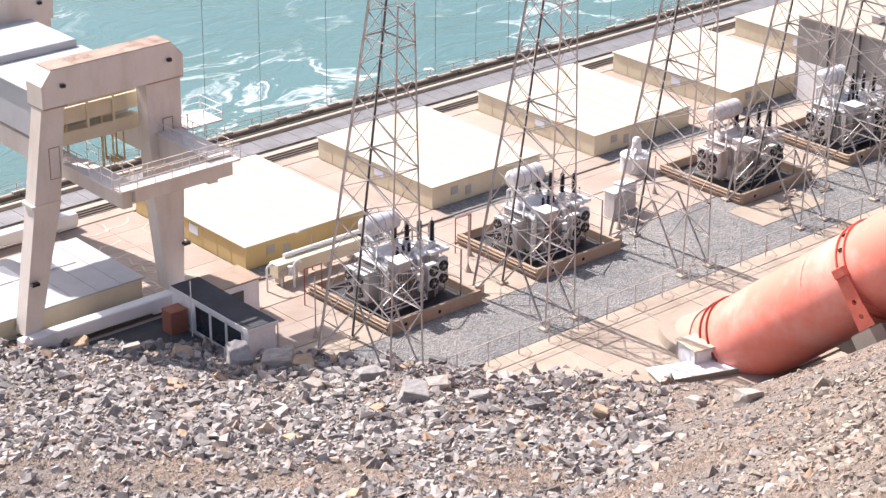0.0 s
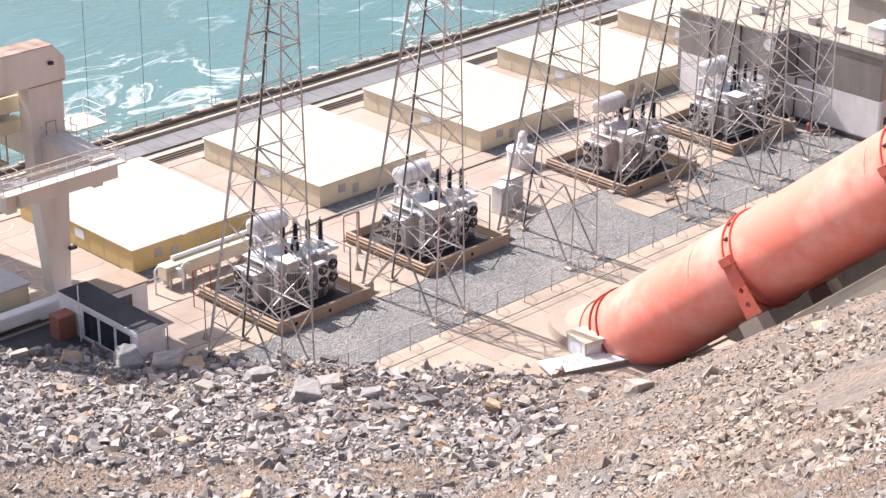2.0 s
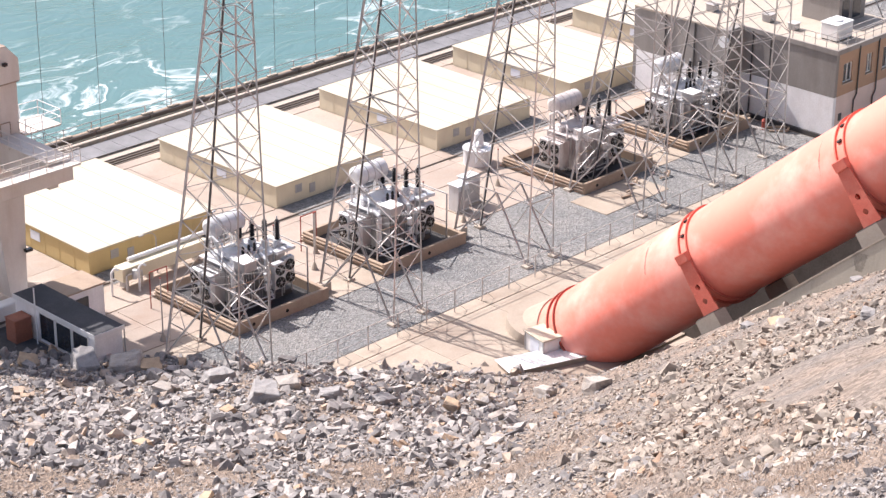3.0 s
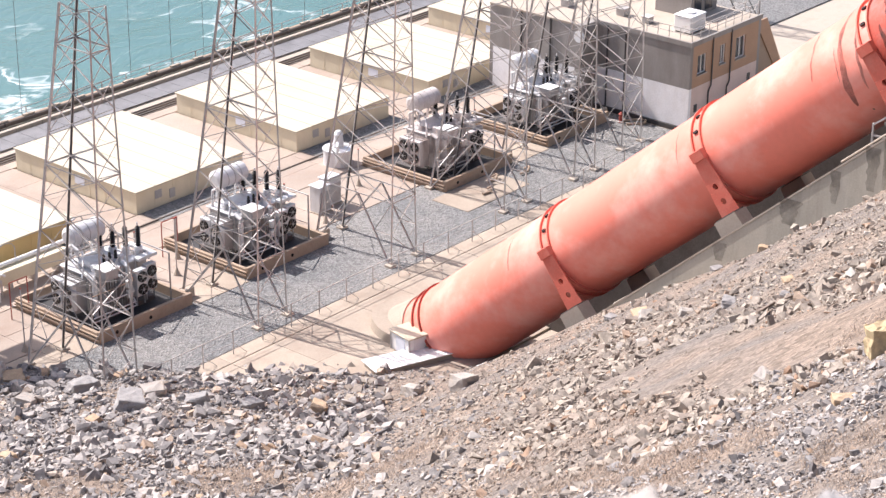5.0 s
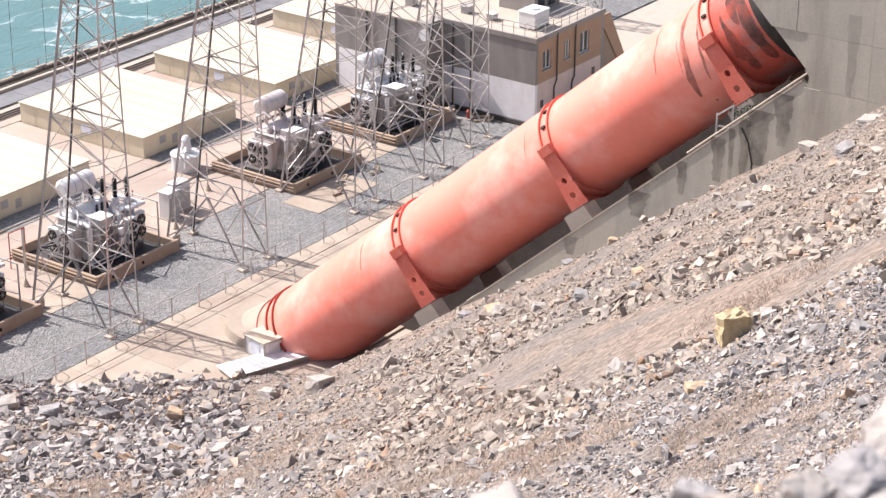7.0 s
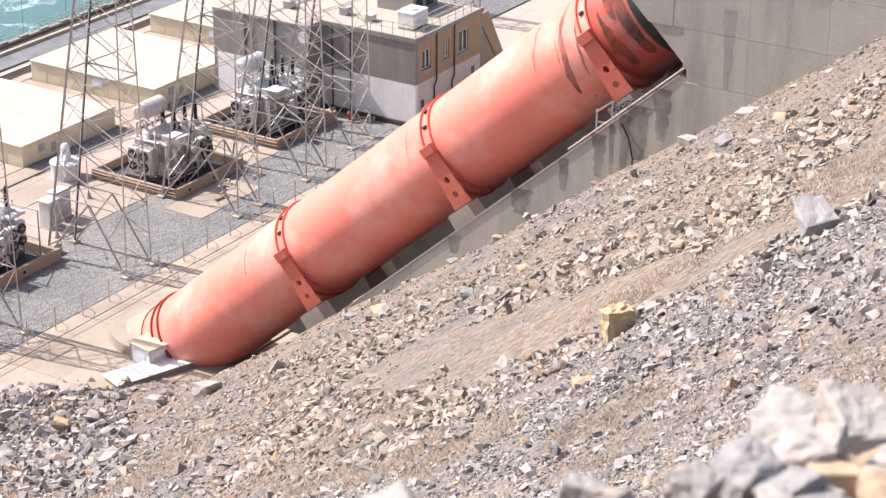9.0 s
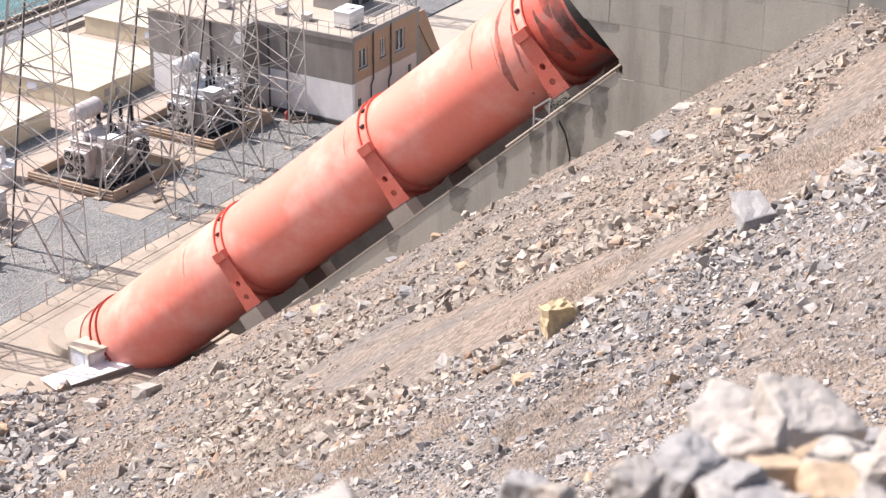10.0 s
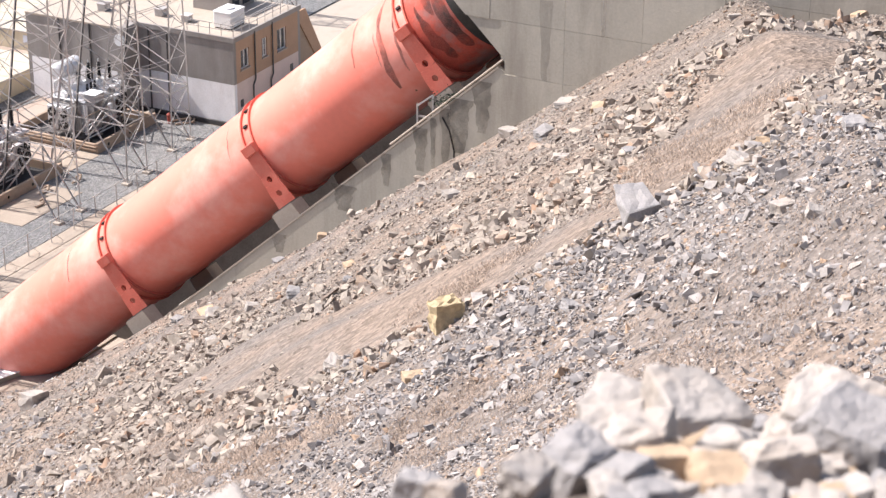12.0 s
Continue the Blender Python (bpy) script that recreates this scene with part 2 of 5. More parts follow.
def rods(points, r, sides=8, bm=None):
    made = bm or bmesh.new()
    for a, b in zip(points, points[1:]):
        round_bar(a, b, r, sides, bm=made)
    return made

# ---- the lie of the land ----
TRENCH_X = 96.5          # near face of the concrete wall beside the penstock
TOE = 126.5


def smooth(a, b, v):
    t = min(1.0, max(0.0, (v - a) / (b - a)))
    return t * t * (3 - 2 * t)


def hill_base(x, y):
    upper = 57.0 + 0.0207 * x - 0.725 * y
    # the bank flattens to a bench where it meets the dam
    bench = 35.2 + 0.04 * (32 - y) + 0.25 * (TRENCH_X - x)
    if y < 34:
        upper = min(upper, bench)
    apron = 0.3 * (TOE - 0.76 * x - 0.64 * y)
    lo, hi = min(upper, apron), max(upper, apron)
    blend = max(0.0, 1 - (hi - lo) / 3.0)
    ground = hi + 0.35 * blend * blend
    # the berm on which the tripod stands, widest to the east
    r, bearing = math.hypot(x, y), math.degrees(math.atan2(y, x))
    # a saddle where the path crosses the crest lets the dam show beyond it
    if r > 50 and bearing < 18:
        ground = min(ground, 65.7 - (0.3046 + 0.0048 * (bearing - 14.7)) * r + 1.2 * smooth(16.8, 18.0, bearing))
    lip = float(np.interp(bearing, [-180, 17, 20, 24, 28, 33, 60, 180], [8.6, 8.6, 8.0, 5.6, 5.0, 4.3, 4.2, 4.2]))
    berm = 64.2 - 0.47 * max(0.0, min(r, lip) - 2.5) - 1.1 * max(0.0, r - lip)
    return max(ground, berm)


def hill(x, y):
    n = noise.fractal(Vector((x * 0.09, y * 0.09, 0.3)), 1.0, 2.0, 4)
    m = noise.noise(Vector((x * 0.55, y * 0.55, 4.0)))
    return hill_base(x, y) + (0.55 * n + 0.12 * m) * smooth(10, 25, math.hypot(x, y))


def grid_sheet(xs, ys, height, keep=None):
    """A sheet over a grid of plan positions."""
    verts, index, faces = [], {}, []
    for i, x in enumerate(xs):
        for j, y in enumerate(ys):
            index[i, j] = len(verts)
            verts.append((x, y, height(x, y)))
    for i in range(len(xs) - 1):
        for j in range(len(ys) - 1):
            if keep is None or keep(xs[i], ys[j]):
                faces.append((index[i, j], index[i + 1, j], index[i + 1, j + 1], index[i, j + 1]))
    me = bpy.data.meshes.new("sheet")
    me.from_pydata(verts, [], faces)
    me.validate()
    return me


def stony(name, dark, light, cell):
    m = bpy.data.materials.new(name)
    m.use_nodes = True
    n, l = m.node_tree.nodes, m.node_tree.links
    b = n["Principled BSDF"]
    b.inputs["Roughness"].default_value = 0.95
    b.inputs["Specular IOR Level"].default_value = 0.2
    geo = n.new("ShaderNodeNewGeometry")
    cells = n.new("ShaderNodeTexVoronoi")
    cells.inputs["Scale"].default_value = cell
    l.new(geo.outputs["Position"], cells.inputs["Vector"])
    broad = n.new("ShaderNodeTexNoise")
    broad.inputs["Scale"].default_value = 0.13
    broad.inputs["Detail"].default_value = 5
    l.new(geo.outputs["Position"], broad.inputs["Vector"])
    fine = n.new("ShaderNodeTexNoise")
    fine.inputs["Scale"].default_value = 14
    fine.inputs["Detail"].default_value = 5
    l.new(geo.outputs["Position"], fine.inputs["Vector"])
    soil = n.new("ShaderNodeMix")
    soil.data_type = "RGBA"
    soil.inputs["A"].default_value = (*dark, 1)
    soil.inputs["B"].default_value = (*light, 1)
    edge = n.new("ShaderNodeMapRange")
    edge.inputs["From Min"].default_value, edge.inputs["From Max"].default_value = 0.4, 0.6
    l.new(broad.outputs["Fac"], edge.inputs["Value"])
    l.new(edge.outputs[0], soil.inputs["Factor"])
    stones = n.new("ShaderNodeMix")
    stones.data_type = "RGBA"
    stones.blend_type = "MULTIPLY"
    stones.inputs["Factor"].default_value = 0.75
    l.new(soil.outputs["Result"], stones.inputs["A"])
    grey = n.new("ShaderNodeMapRange")
    grey.inputs["To Min"].default_value, grey.inputs["To Max"].default_value = 0.55, 1.35
    sep = n.new("ShaderNodeSeparateColor")
    l.new(cells.outputs["Color"], sep.inputs[0])
    l.new(sep.outputs[0], grey.inputs["Value"])
    l.new(grey.outputs[0], stones.inputs["B"])
    hsv = n.new("ShaderNodeHueSaturation")
    val = n.new("ShaderNodeMapRange")
    val.inputs["From Min"].default_value, val.inputs["From Max"].default_value = 0.3, 0.7
    val.inputs["To Min"].default_value, val.inputs["To Max"].default_value = 0.75, 1.25
    l.new(fine.outputs["Fac"], val.inputs["Value"])
    l.new(val.outputs[0], hsv.inputs["Value"])
    l.new(stones.outputs["Result"], hsv.inputs["Color"])
    l.new(hsv.outputs[0], b.inputs["Base Color"])
    bp = n.new("ShaderNodeBump")
    bp.inputs["Strength"].default_value, bp.inputs["Distance"].default_value = 0.9, 0.12
    l.new(cells.outputs["Distance"], bp.inputs["Height"])
    bp2 = n.new("ShaderNodeBump")
    bp2.inputs["Strength"].default_value, bp2.inputs["Distance"].default_value = 0.6, 0.04
    l.new(fine.outputs["Fac"], bp2.inputs["Height"])
    l.new(bp.outputs[0], bp2.inputs["Normal"])
    l.new(bp2.outputs[0], b.inputs["Normal"])
    return m


def water_material():
    m = bpy.data.materials.new("churned_green_water")
    m.use_nodes = True
    n, l = m.node_tree.nodes, m.node_tree.links
    b = n["Principled BSDF"]
    b.inputs["Roughness"].default_value = 0.18
    geo = n.new("ShaderNodeNewGeometry")
    mp = n.new("ShaderNodeMapping")
    mp.inputs["Rotation"].default_value = (0, 0, radians(12))
    mp.inputs["Scale"].default_value = (0.75, 1.2, 1)
    l.new(geo.outputs["Position"], mp.inputs["Vector"])
    warp = n.new("ShaderNodeTexNoise")
    warp.inputs["Scale"].default_value = 0.06
    warp.inputs["Detail"].default_value = 3
    l.new(mp.outputs[0], warp.inputs["Vector"])
    shift = n.new("ShaderNodeVectorMath")
    shift.operation = "MULTIPLY_ADD"
    l.new(warp.outputs["Color"], shift.inputs[0])
    shift.inputs[1].default_value = (26, 26, 0)
    l.new(mp.outputs[0], shift.inputs[2])
    veins = n.new("ShaderNodeTexNoise")
    veins.inputs["Scale"].default_value = 0.07
    veins.inputs["Detail"].default_value = 7
    veins.inputs["Roughness"].default_value = 0.6
    l.new(shift.outputs[0], veins.inputs["Vector"])
    off = n.new("ShaderNodeMath")
    off.operation = "SUBTRACT"
    off.inputs[1].default_value = 0.5
    l.new(veins.outputs["Fac"], off.inputs[0])
    line = n.new("ShaderNodeMath")
    line.operation = "ABSOLUTE"
    l.new(off.outputs[0], line.inputs[0])
    broad = n.new("ShaderNodeTexNoise")
    broad.inputs["Scale"].default_value = 0.035
    broad.inputs["Detail"].default_value = 4
    l.new(geo.outputs["Position"], broad.inputs["Vector"])
    small = n.new("ShaderNodeTexNoise")
    small.inputs["Scale"].default_value = 1.1
    small.inputs["Detail"].default_value = 6
    l.new(shift.outputs[0], small.inputs["Vector"])
    base = n.new("ShaderNodeMix")
    base.data_type = "RGBA"
    base.inputs["A"].default_value = (0.055, 0.135, 0.13, 1)
    base.inputs["B"].default_value = (0.09, 0.18, 0.17, 1)
    l.new(broad.outputs["Fac"], base.inputs["Factor"])
    foam = n.new("ShaderNodeMapRange")
    foam.inputs["From Min"].default_value, foam.inputs["From Max"].default_value = 0.0, 0.026
    foam.inputs["To Min"].default_value, foam.inputs["To Max"].default_value = 0.9, 0.0
    l.new(line.outputs[0], foam.inputs["Value"])
    gate = n.new("ShaderNodeMapRange")
    gate.inputs["From Min"].default_value, gate.inputs["From Max"].default_value = 0.4, 0.62
    l.new(broad.outputs["Fac"], gate.inputs["Value"])
    speck = n.new("ShaderNodeMapRange")
    speck.inputs["From Min"].default_value, speck.inputs["From Max"].default_value = 0.3, 0.6
    l.new(small.outputs["Fac"], speck.inputs["Value"])
    f1 = n.new("ShaderNodeMath")
    f1.operation = "MULTIPLY"
    l.new(foam.outputs[0], f1.inputs[0])
    l.new(gate.outputs[0], f1.inputs[1])
    f2 = n.new("ShaderNodeMath")
    f2.operation = "MULTIPLY"
    l.new(f1.outputs[0], f2.inputs[0])
    l.new(speck.outputs[0], f2.inputs[1])
    mix = n.new("ShaderNodeMix")
    mix.data_type = "RGBA"
    l.new(f2.outputs[0], mix.inputs["Factor"])
    l.new(base.outputs["Result"], mix.inputs["A"])
    mix.inputs["B"].default_value = (0.8, 0.85, 0.85, 1)
    l.new(mix.outputs["Result"], b.inputs["Base Color"])
    bp = n.new("ShaderNodeBump")
    bp.inputs["Strength"].default_value, bp.inputs["Distance"].default_value = 0.5, 0.25
    l.new(small.outputs["Fac"], bp.inputs["Height"])
    l.new(bp.outputs[0], b.inputs["Normal"])
    return m


def slab_field(parent, name, x0, x1, y0, y1, dx, dy, mat, top, joint=0.03, thick=0.12):
    """Cast slabs with open joints, each a piece of its own on one shared mesh."""
    nx, ny = max(1, round((x1 - x0) / dx)), max(1, round((y1 - y0) / dy))
    sx, sy = (x1 - x0) / nx, (y1 - y0) / ny
    me = mesh_of(box((joint / 2, joint / 2, -thick), (sx - joint / 2, sy - joint / 2, 0)), name, mat)
    for i in range(nx):
        for j in range(ny):
            ob = new(name, me)
            ob.parent = parent
            ob.matrix_basis = pose(x0 + i * sx, y0 + j * sy, top + random.uniform(-0.008, 0.008))


GRAVEL = stony("crushed_gravel", (0.2, 0.2, 0.2), (0.26, 0.25, 0.24), 7.0)

# ---- ground, yard and river ----
ground_me = grid_sheet([-900, -200, 40, 98, 200, 400, 2500], [-900, 0, 60, 100, 143.9], lambda x, y: -0.12)
ground_me.materials.append(KERB)
tagged(new("ground", ground_me), "bare concrete yard ground below the dam", "ground", kind="structure")
water_me = grid_sheet([-1500, 0, 150, 3000], [144, 300, 3000], lambda x, y: -5.0)
water_me.materials.append(water_material())
tagged(new("water", water_me), "turquoise green tailrace water with streaks of foam", "water", kind="structure")
gravel_me = mesh_of(box((78.5, 96.2, -0.1), (147, 106.3, 0.02)), "gravel_yard", GRAVEL)
tagged(new("gravel_yard", gravel_me), "grey crushed gravel yard under the line towers", "gravel", kind="structure")
far_gravel = mesh_of(box((147.2, 108, -0.1), (240, 118, 0.02)), "gravel_yard", GRAVEL)
tagged(new("gravel_yard", far_gravel), "grey crushed gravel yard behind the control building", "gravel", kind="structure")

FINE = [0.4 * k for k in range(0, 31)]
hill_me = grid_sheet([x * 1.0 for x in range(-60, 0)] + FINE + [x * 1.0 for x in range(13, 97)] + [TRENCH_X + 0.2], [y * 1.0 for y in range(-60, 0)] + FINE + [y * 1.0 for y in range(13, 131)], hill, lambda x, y: hill_base(x, y) > -3)
hill_me.materials.append(stony("stony_bank_soil", (0.185, 0.162, 0.147), (0.235, 0.185, 0.15), 4.5))
hill_me.shade_smooth()
tagged(new("hillside", hill_me), "rubble covered hillside with dry soil and scree", "hillside", kind="structure")

# ---- concrete wall beside the penstock, and the dam block ----
slope = 0.884


def wall_top(y):
    return 5.5 + (73.14 - y) * slope


trench_wall = thing("trench_wall", "sloping grey concrete side wall of the penstock trench", "wall", kind="structure")
part("wall", prism([(84, -1.0), (84, 0.3), (79.3, 0.3), (73.14, wall_top(73.14)), (46.2, wall_top(46.2)), (42, wall_top(46.2) - 3), (42, -1.0)], 0, TRENCH_X, TRENCH_X + 0.24), DAMWALL, trench_wall)
part("coping", prism([(79.25, 0.3), (73.14, wall_top(73.14) + 0.01), (46.25, wall_top(46.25) + 0.01), (46.25, wall_top(46.25) + 0.15), (73.14, wall_top(73.14) + 0.15), (79.25, 0.45)], 0, TRENCH_X - 0.05, TRENCH_X + 0.27), KERB, trench_wall, "pale concrete coping")
def bed(y):
    return (86.9 - y) * 0.857 - 6.7


# the far wall's near-black colour paints the shade under the pipe
part("far_wall", prism([(86.0, 0.0), (44, (86.9 - 44) * 0.857 - 0.6), (44, 14), (86.0, -4.0)], 0, 107.9, 108.4), BEDDARK, trench_wall, "far side wall coloured dark for shade")
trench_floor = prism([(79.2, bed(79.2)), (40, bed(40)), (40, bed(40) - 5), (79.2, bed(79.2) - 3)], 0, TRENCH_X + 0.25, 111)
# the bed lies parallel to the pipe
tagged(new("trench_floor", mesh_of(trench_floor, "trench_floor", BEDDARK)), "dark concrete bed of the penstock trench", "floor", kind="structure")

dam = thing("dam_block", "massive weathered concrete dam block around the penstock", "dam", kind="structure")
part("block_core", prism([(45.9, 29.8), (57.8, 41.3), (57.8, 75), (-60, 75), (-60, 20), (45.9, 20)], 0, TRENCH_X + 0.02, TRENCH_X + 2.4), DAMWALL, dam)


def cut(poly, p, d):
    """What is left of an outline on the side of p towards d."""
    out = []
    for a, b in zip(poly, poly[1:] + poly[:1]):
        sa = (a[0] - p[0]) * d[0] + (a[1] - p[1]) * d[1]
        sb = (b[0] - p[0]) * d[0] + (b[1] - p[1]) * d[1]
        if sa >= 0:
            out.append(a)
        if sa * sb < 0:
            k = sa / (sa - sb)
            out.append((a[0] + k * (b[0] - a[0]), a[1] + k * (b[1] - a[1])))
    return out


for i in range(18):
    for j in range(16):
        y1, z0 = 60.0 - i * 4.4, 20.0 + j * 3.0
        panel = [(y1 - 4.385, z0 + 0.008), (y1, z0 + 0.008), (y1, z0 + 2.992), (y1 - 4.385, z0 + 2.992)]
        panel = cut(panel, (46.1, 29.9), (-11.6, 11.9)) if z0 + 3 > 29.9 else cut(panel, (46.1, 0), (-1, 0))
        if z0 < 29.9 < z0 + 3:
            panel = cut(panel, (46.1, 0), (-1, 0)) if panel else panel
        if len(panel) > 2:
            part("cast_panel", prism(panel, 0, TRENCH_X - 0.04 - 0.006 * ((i * 7 + j * 3) % 3), TRENCH_X + 0.02), DAMWALL, dam)
part("block_body", prism([(43.0, 31.5), (54.0, 42.5), (54, 75), (-60, 75), (-60, 20), (43.0, 20)], 0, TRENCH_X + 2.45, 130), DAMWALL, dam)


# ---- penstock ----
PX, PY, PR, PANG = 102.3, 86.6, 3.24, radians(40.6)
AX = Vector((0, -cos(PANG), sin(PANG)))
UPV = Vector((0, sin(PANG), cos(PANG)))
pen = thing("penstock", "large coral red steel penstock pipe climbing the slope", "penstock", at=(PX, PY, 0))
part("shell", round_bar(AX * -3.0, AX * 58.0, PR, 96), PENSTOCK, pen, "faded coral red steel pipe", smooth=True)


# near-black band round the pipe up to the dam edge
part("black_band", round_bar(AX * 47.8, AX * 58.5, PR + 0.07, 96), NEARBLACK, pen, "near-black band where the pipe enters the dam", smooth=True)
part("scuffed_band", round_bar(AX * 44.9, AX * 47.8, PR + 0.012, 96), SCUFFED, pen, "scuffed darker red band", smooth=True)


def ring(parent, s, r0, r1, half, mat, name="stiffener_ring"):
    bm = bmesh.new()
    m = Matrix.Translation(AX * s) @ AX.to_track_quat("Z", "Y").to_matrix().to_4x4()
    segs = 72
    loops = []
    for rr, zz in ((r0, -half), (r1, -half), (r1, half), (r0, half)):
        loops.append([bm.verts.new(m @ Vector((rr * cos(2 * pi * i / segs), rr * sin(2 * pi * i / segs), zz))) for i in range(segs)])
    for a, b in zip(loops, loops[1:] + loops[:1]):
        for i in range(segs):
            bm.faces.new((a[i], a[(i + 1) % segs], b[(i + 1) % segs], b[i]))
    bmesh.ops.recalc_face_normals(bm, faces=bm.faces)
    return part(name, bm, mat, parent)


for s in (1.0, 15.7, 30.6, 44.5):
    for o in (-0.38, 0.38):
        ring(pen, s + o, PR - 0.02, PR + 0.16, 0.05, BRICKRED if s < 2 else RINGRED)

# ---- houses over the machine hatches ----
def hatch_house(x0, x1, y0, y1, wall_mat, label):
    t = thing("hatch_house", label, "building", at=(x0, y0, 0), group="hatch houses along the quay")
    w, d, h = x1 - x0, y1 - y0, 1.83
    part("wall", box((0, 0, -0.05), (w, 0.2, h)), wall_mat, t)
    part("wall", box((0, d - 0.2, -0.05), (w, d, h)), wall_mat, t)
    part("wall", box((0, 0.2, -0.05), (0.2, d - 0.2, h)), wall_mat, t)
    part("wall", box((w - 0.2, 0.2, -0.05), (w, d - 0.2, h)), wall_mat, t)
    bm = bmesh.new()
    box((-0.12, -0.12, h), (w + 0.12, d + 0.12, h + 0.12), 0.02, bm)
    roof = part("roof", bm, ROOFCREAM, t)
    for i in range(1, 6):
        part("roof_seam", box((w * i / 6 - 0.03, -0.1, h + 0.118), (w * i / 6 + 0.03, d + 0.1, h + 0.15)), ROOFCREAM, roof)
    v = part("vent", box((2.0, -0.05, 0.75), (2.75, 0.01, 1.45)), FINGREY, t, "small grey louvred vent")
    for i in range(4):
        part("louvre", box((2.05, -0.08, 0.83 + 0.15 * i), (2.7, -0.045, 0.89 + 0.15 * i)), FINGREY, v)
    part("hatch", box((3.6, -0.05, 0.35), (4.2, 0.01, 1.15)), FINGREY, t, "small grey access hatch")
    part("window", box((-0.05, 6.3, 0.8), (0.01, 7.5, 1.55)), WHITEBLUE, t, "small bluish window panel")
    for i in range(1, 8):
        part("wall_seam", box((-0.02, d * i / 8 - 0.02, 0), (0.01, d * i / 8 + 0.02, h)), wall_mat, t)
    for i in range(1, 6):
        part("wall_seam", box((w * i / 6 - 0.02, -0.02, 0), (w * i / 6 + 0.02, 0.01, h)), wall_mat, t)
    return t


for i, x0 in enumerate((83.65, 102.4, 120.95, 138.5, 156.1)):
    hatch_house(x0, x0 + 12.0, 119.5, 134.7, WALLGOLD if i == 0 else WALLCREAM,
                "low flat-roofed house with golden yellow walls and cream roof" if i == 0 else "low flat-roofed cream house over a machine hatch")


def plate_with_holes(w0, w1, z0, z1, thick, holes, r):
    """An upright plate, w0 wide at z0 and w1 at z1, with round holes at the given heights."""
    bm = bmesh.new()
    cuts = [z0]
    for h in holes:
        cuts += [h - r * 1.5, h + r * 1.5]
    cuts.append(z1)

    def half(z):
        return (w0 + (w1 - w0) * (z - z0) / (z1 - z0)) / 2
    for k, (a, b) in enumerate(zip(cuts, cuts[1:])):
        outline = [(-half(a), a), (half(a), a), (half(b), b), (-half(b), b)]
        hole = next((h for h in holes if a < h < b), None)
        if hole is None:
            prism(outline, 0, 0, thick, bm)
            continue
        n = 16
        outer, inner = [], []
        for i in range(n):
            q = 2 * pi * i / n + pi / 4
            c, s = cos(q), sin(q)
            k2 = min(half(hole) / max(1e-6, abs(c)), r * 1.5 / max(1e-6, abs(s)))
            outer.append((c * k2, hole + s * k2))
            inner.append((c * r, hole + s * r))
        for i in range(n):
            j = (i + 1) % n
            prism([outer[i], outer[j], inner[j], inner[i]], 0, 0, thick, bm)
    bmesh.ops.remove_doubles(bm, verts=bm.verts, dist=0.001)
    return bm


def lathe(profile, at, sides=12):
    """A turned body: radius and height from the foot up."""
    bm = bmesh.new()
    loops = []
    for r, z in profile:
        if r < 1e-6:
            loops.append([bm.verts.new((at[0], at[1], z))])
        else:
            loops.append([bm.verts.new((at[0] + r * cos(2 * pi * i / sides), at[1] + r * sin(2 * pi * i / sides), z)) for i in range(sides)])
    for a, b in zip(loops, loops[1:]):
        for i in range(sides):
            j = (i + 1) % sides
            quad = [a[i % len(a)], a[j % len(a)], b[j % len(b)], b[i % len(b)]]
            bm.faces.new(list(dict.fromkeys(quad)))
    bmesh.ops.recalc_face_normals(bm, faces=bm.faces)
    return bm


# ---- saddles, ribs and steps in the trench ----
for s in (15.7, 30.6, 44.5):
    c = AX * s
    for side in (-1, 1):
        g = part("saddle_plate", plate_with_holes(1.5, 0.95, -3.3, 0.5, 0.08, (-2.35, -1.35), 0.2), RINGRED, pen, "red saddle plate with two round holes")
        rot = Matrix((Vector((1, 0, 0)), AX, UPV)).transposed().to_4x4()
        g.matrix_basis = Matrix.Translation(c + Vector((side * (PR + 0.3), 0, 0))) @ rot
        clamp = part("clamp_box", box((-0.35, -0.5, 0.45), (0.12, 0.5, 1.1), 0.04), RINGRED, pen)
        clamp.matrix_basis = Matrix.Translation(c + Vector((side * (PR + 0.1), 0, 0))) @ rot
        for k in range(3):
            a = radians(90 + side * (28 + 22 * k))
            lug = part("lug", box((-0.08, -0.16, -0.06), (0.08, 0.16, 0.12)), BLACK, pen)
            lug.matrix_basis = Matrix.Translation(c) @ rot @ Matrix.Rotation(-side * radians(28 + 22 * k), 4, "Y") @ Matrix.Translation((0, 0, PR + 0.02))
    for side in (-1, 1):
        p = thing("saddle_pedestal", "grey concrete pedestal under a penstock saddle", "pedestal", group="penstock pedestals")
        p.matrix_basis = Matrix.Translation(Vector((PX, PY, 0)) + c + Vector((side * (PR + 0.45), 0, 0))) @ rot
        part("block", prism([(-0.9, -3.25), (0.9, -3.25), (1.05, -6.3), (-1.05, -6.3)], 0, -0.6, 0.6), KERB, p)
        part("bearing_plate", box((-0.5, -0.8, -3.26), (0.5, 0.8, -3.18)), DARKSTEEL, p)
rot = Matrix((Vector((1, 0, 0)), AX, UPV)).transposed().to_4x4()
for s in (20.0, 24.5, 34.8, 39.0):
    p = thing("trench_rib", "low concrete cross rib on the trench bed", "rib", group="trench ribs")
    p.matrix_basis = Matrix.Translation(Vector((PX, PY, 0)) + AX * s) @ rot
    part("beam", box((-4.6, -0.35, -5.6), (4.6, 0.35, -4.3), 0.05), DAMWALL, p)
    part("strut", box((-4.75, -0.2, -6.0), (-4.4, 0.2, -4.4), 0.03), KERB, p)
stairs = thing("trench_stairs", "narrow weathered steps beside the penstock, darkened for shade", "stairs", kind="structure")
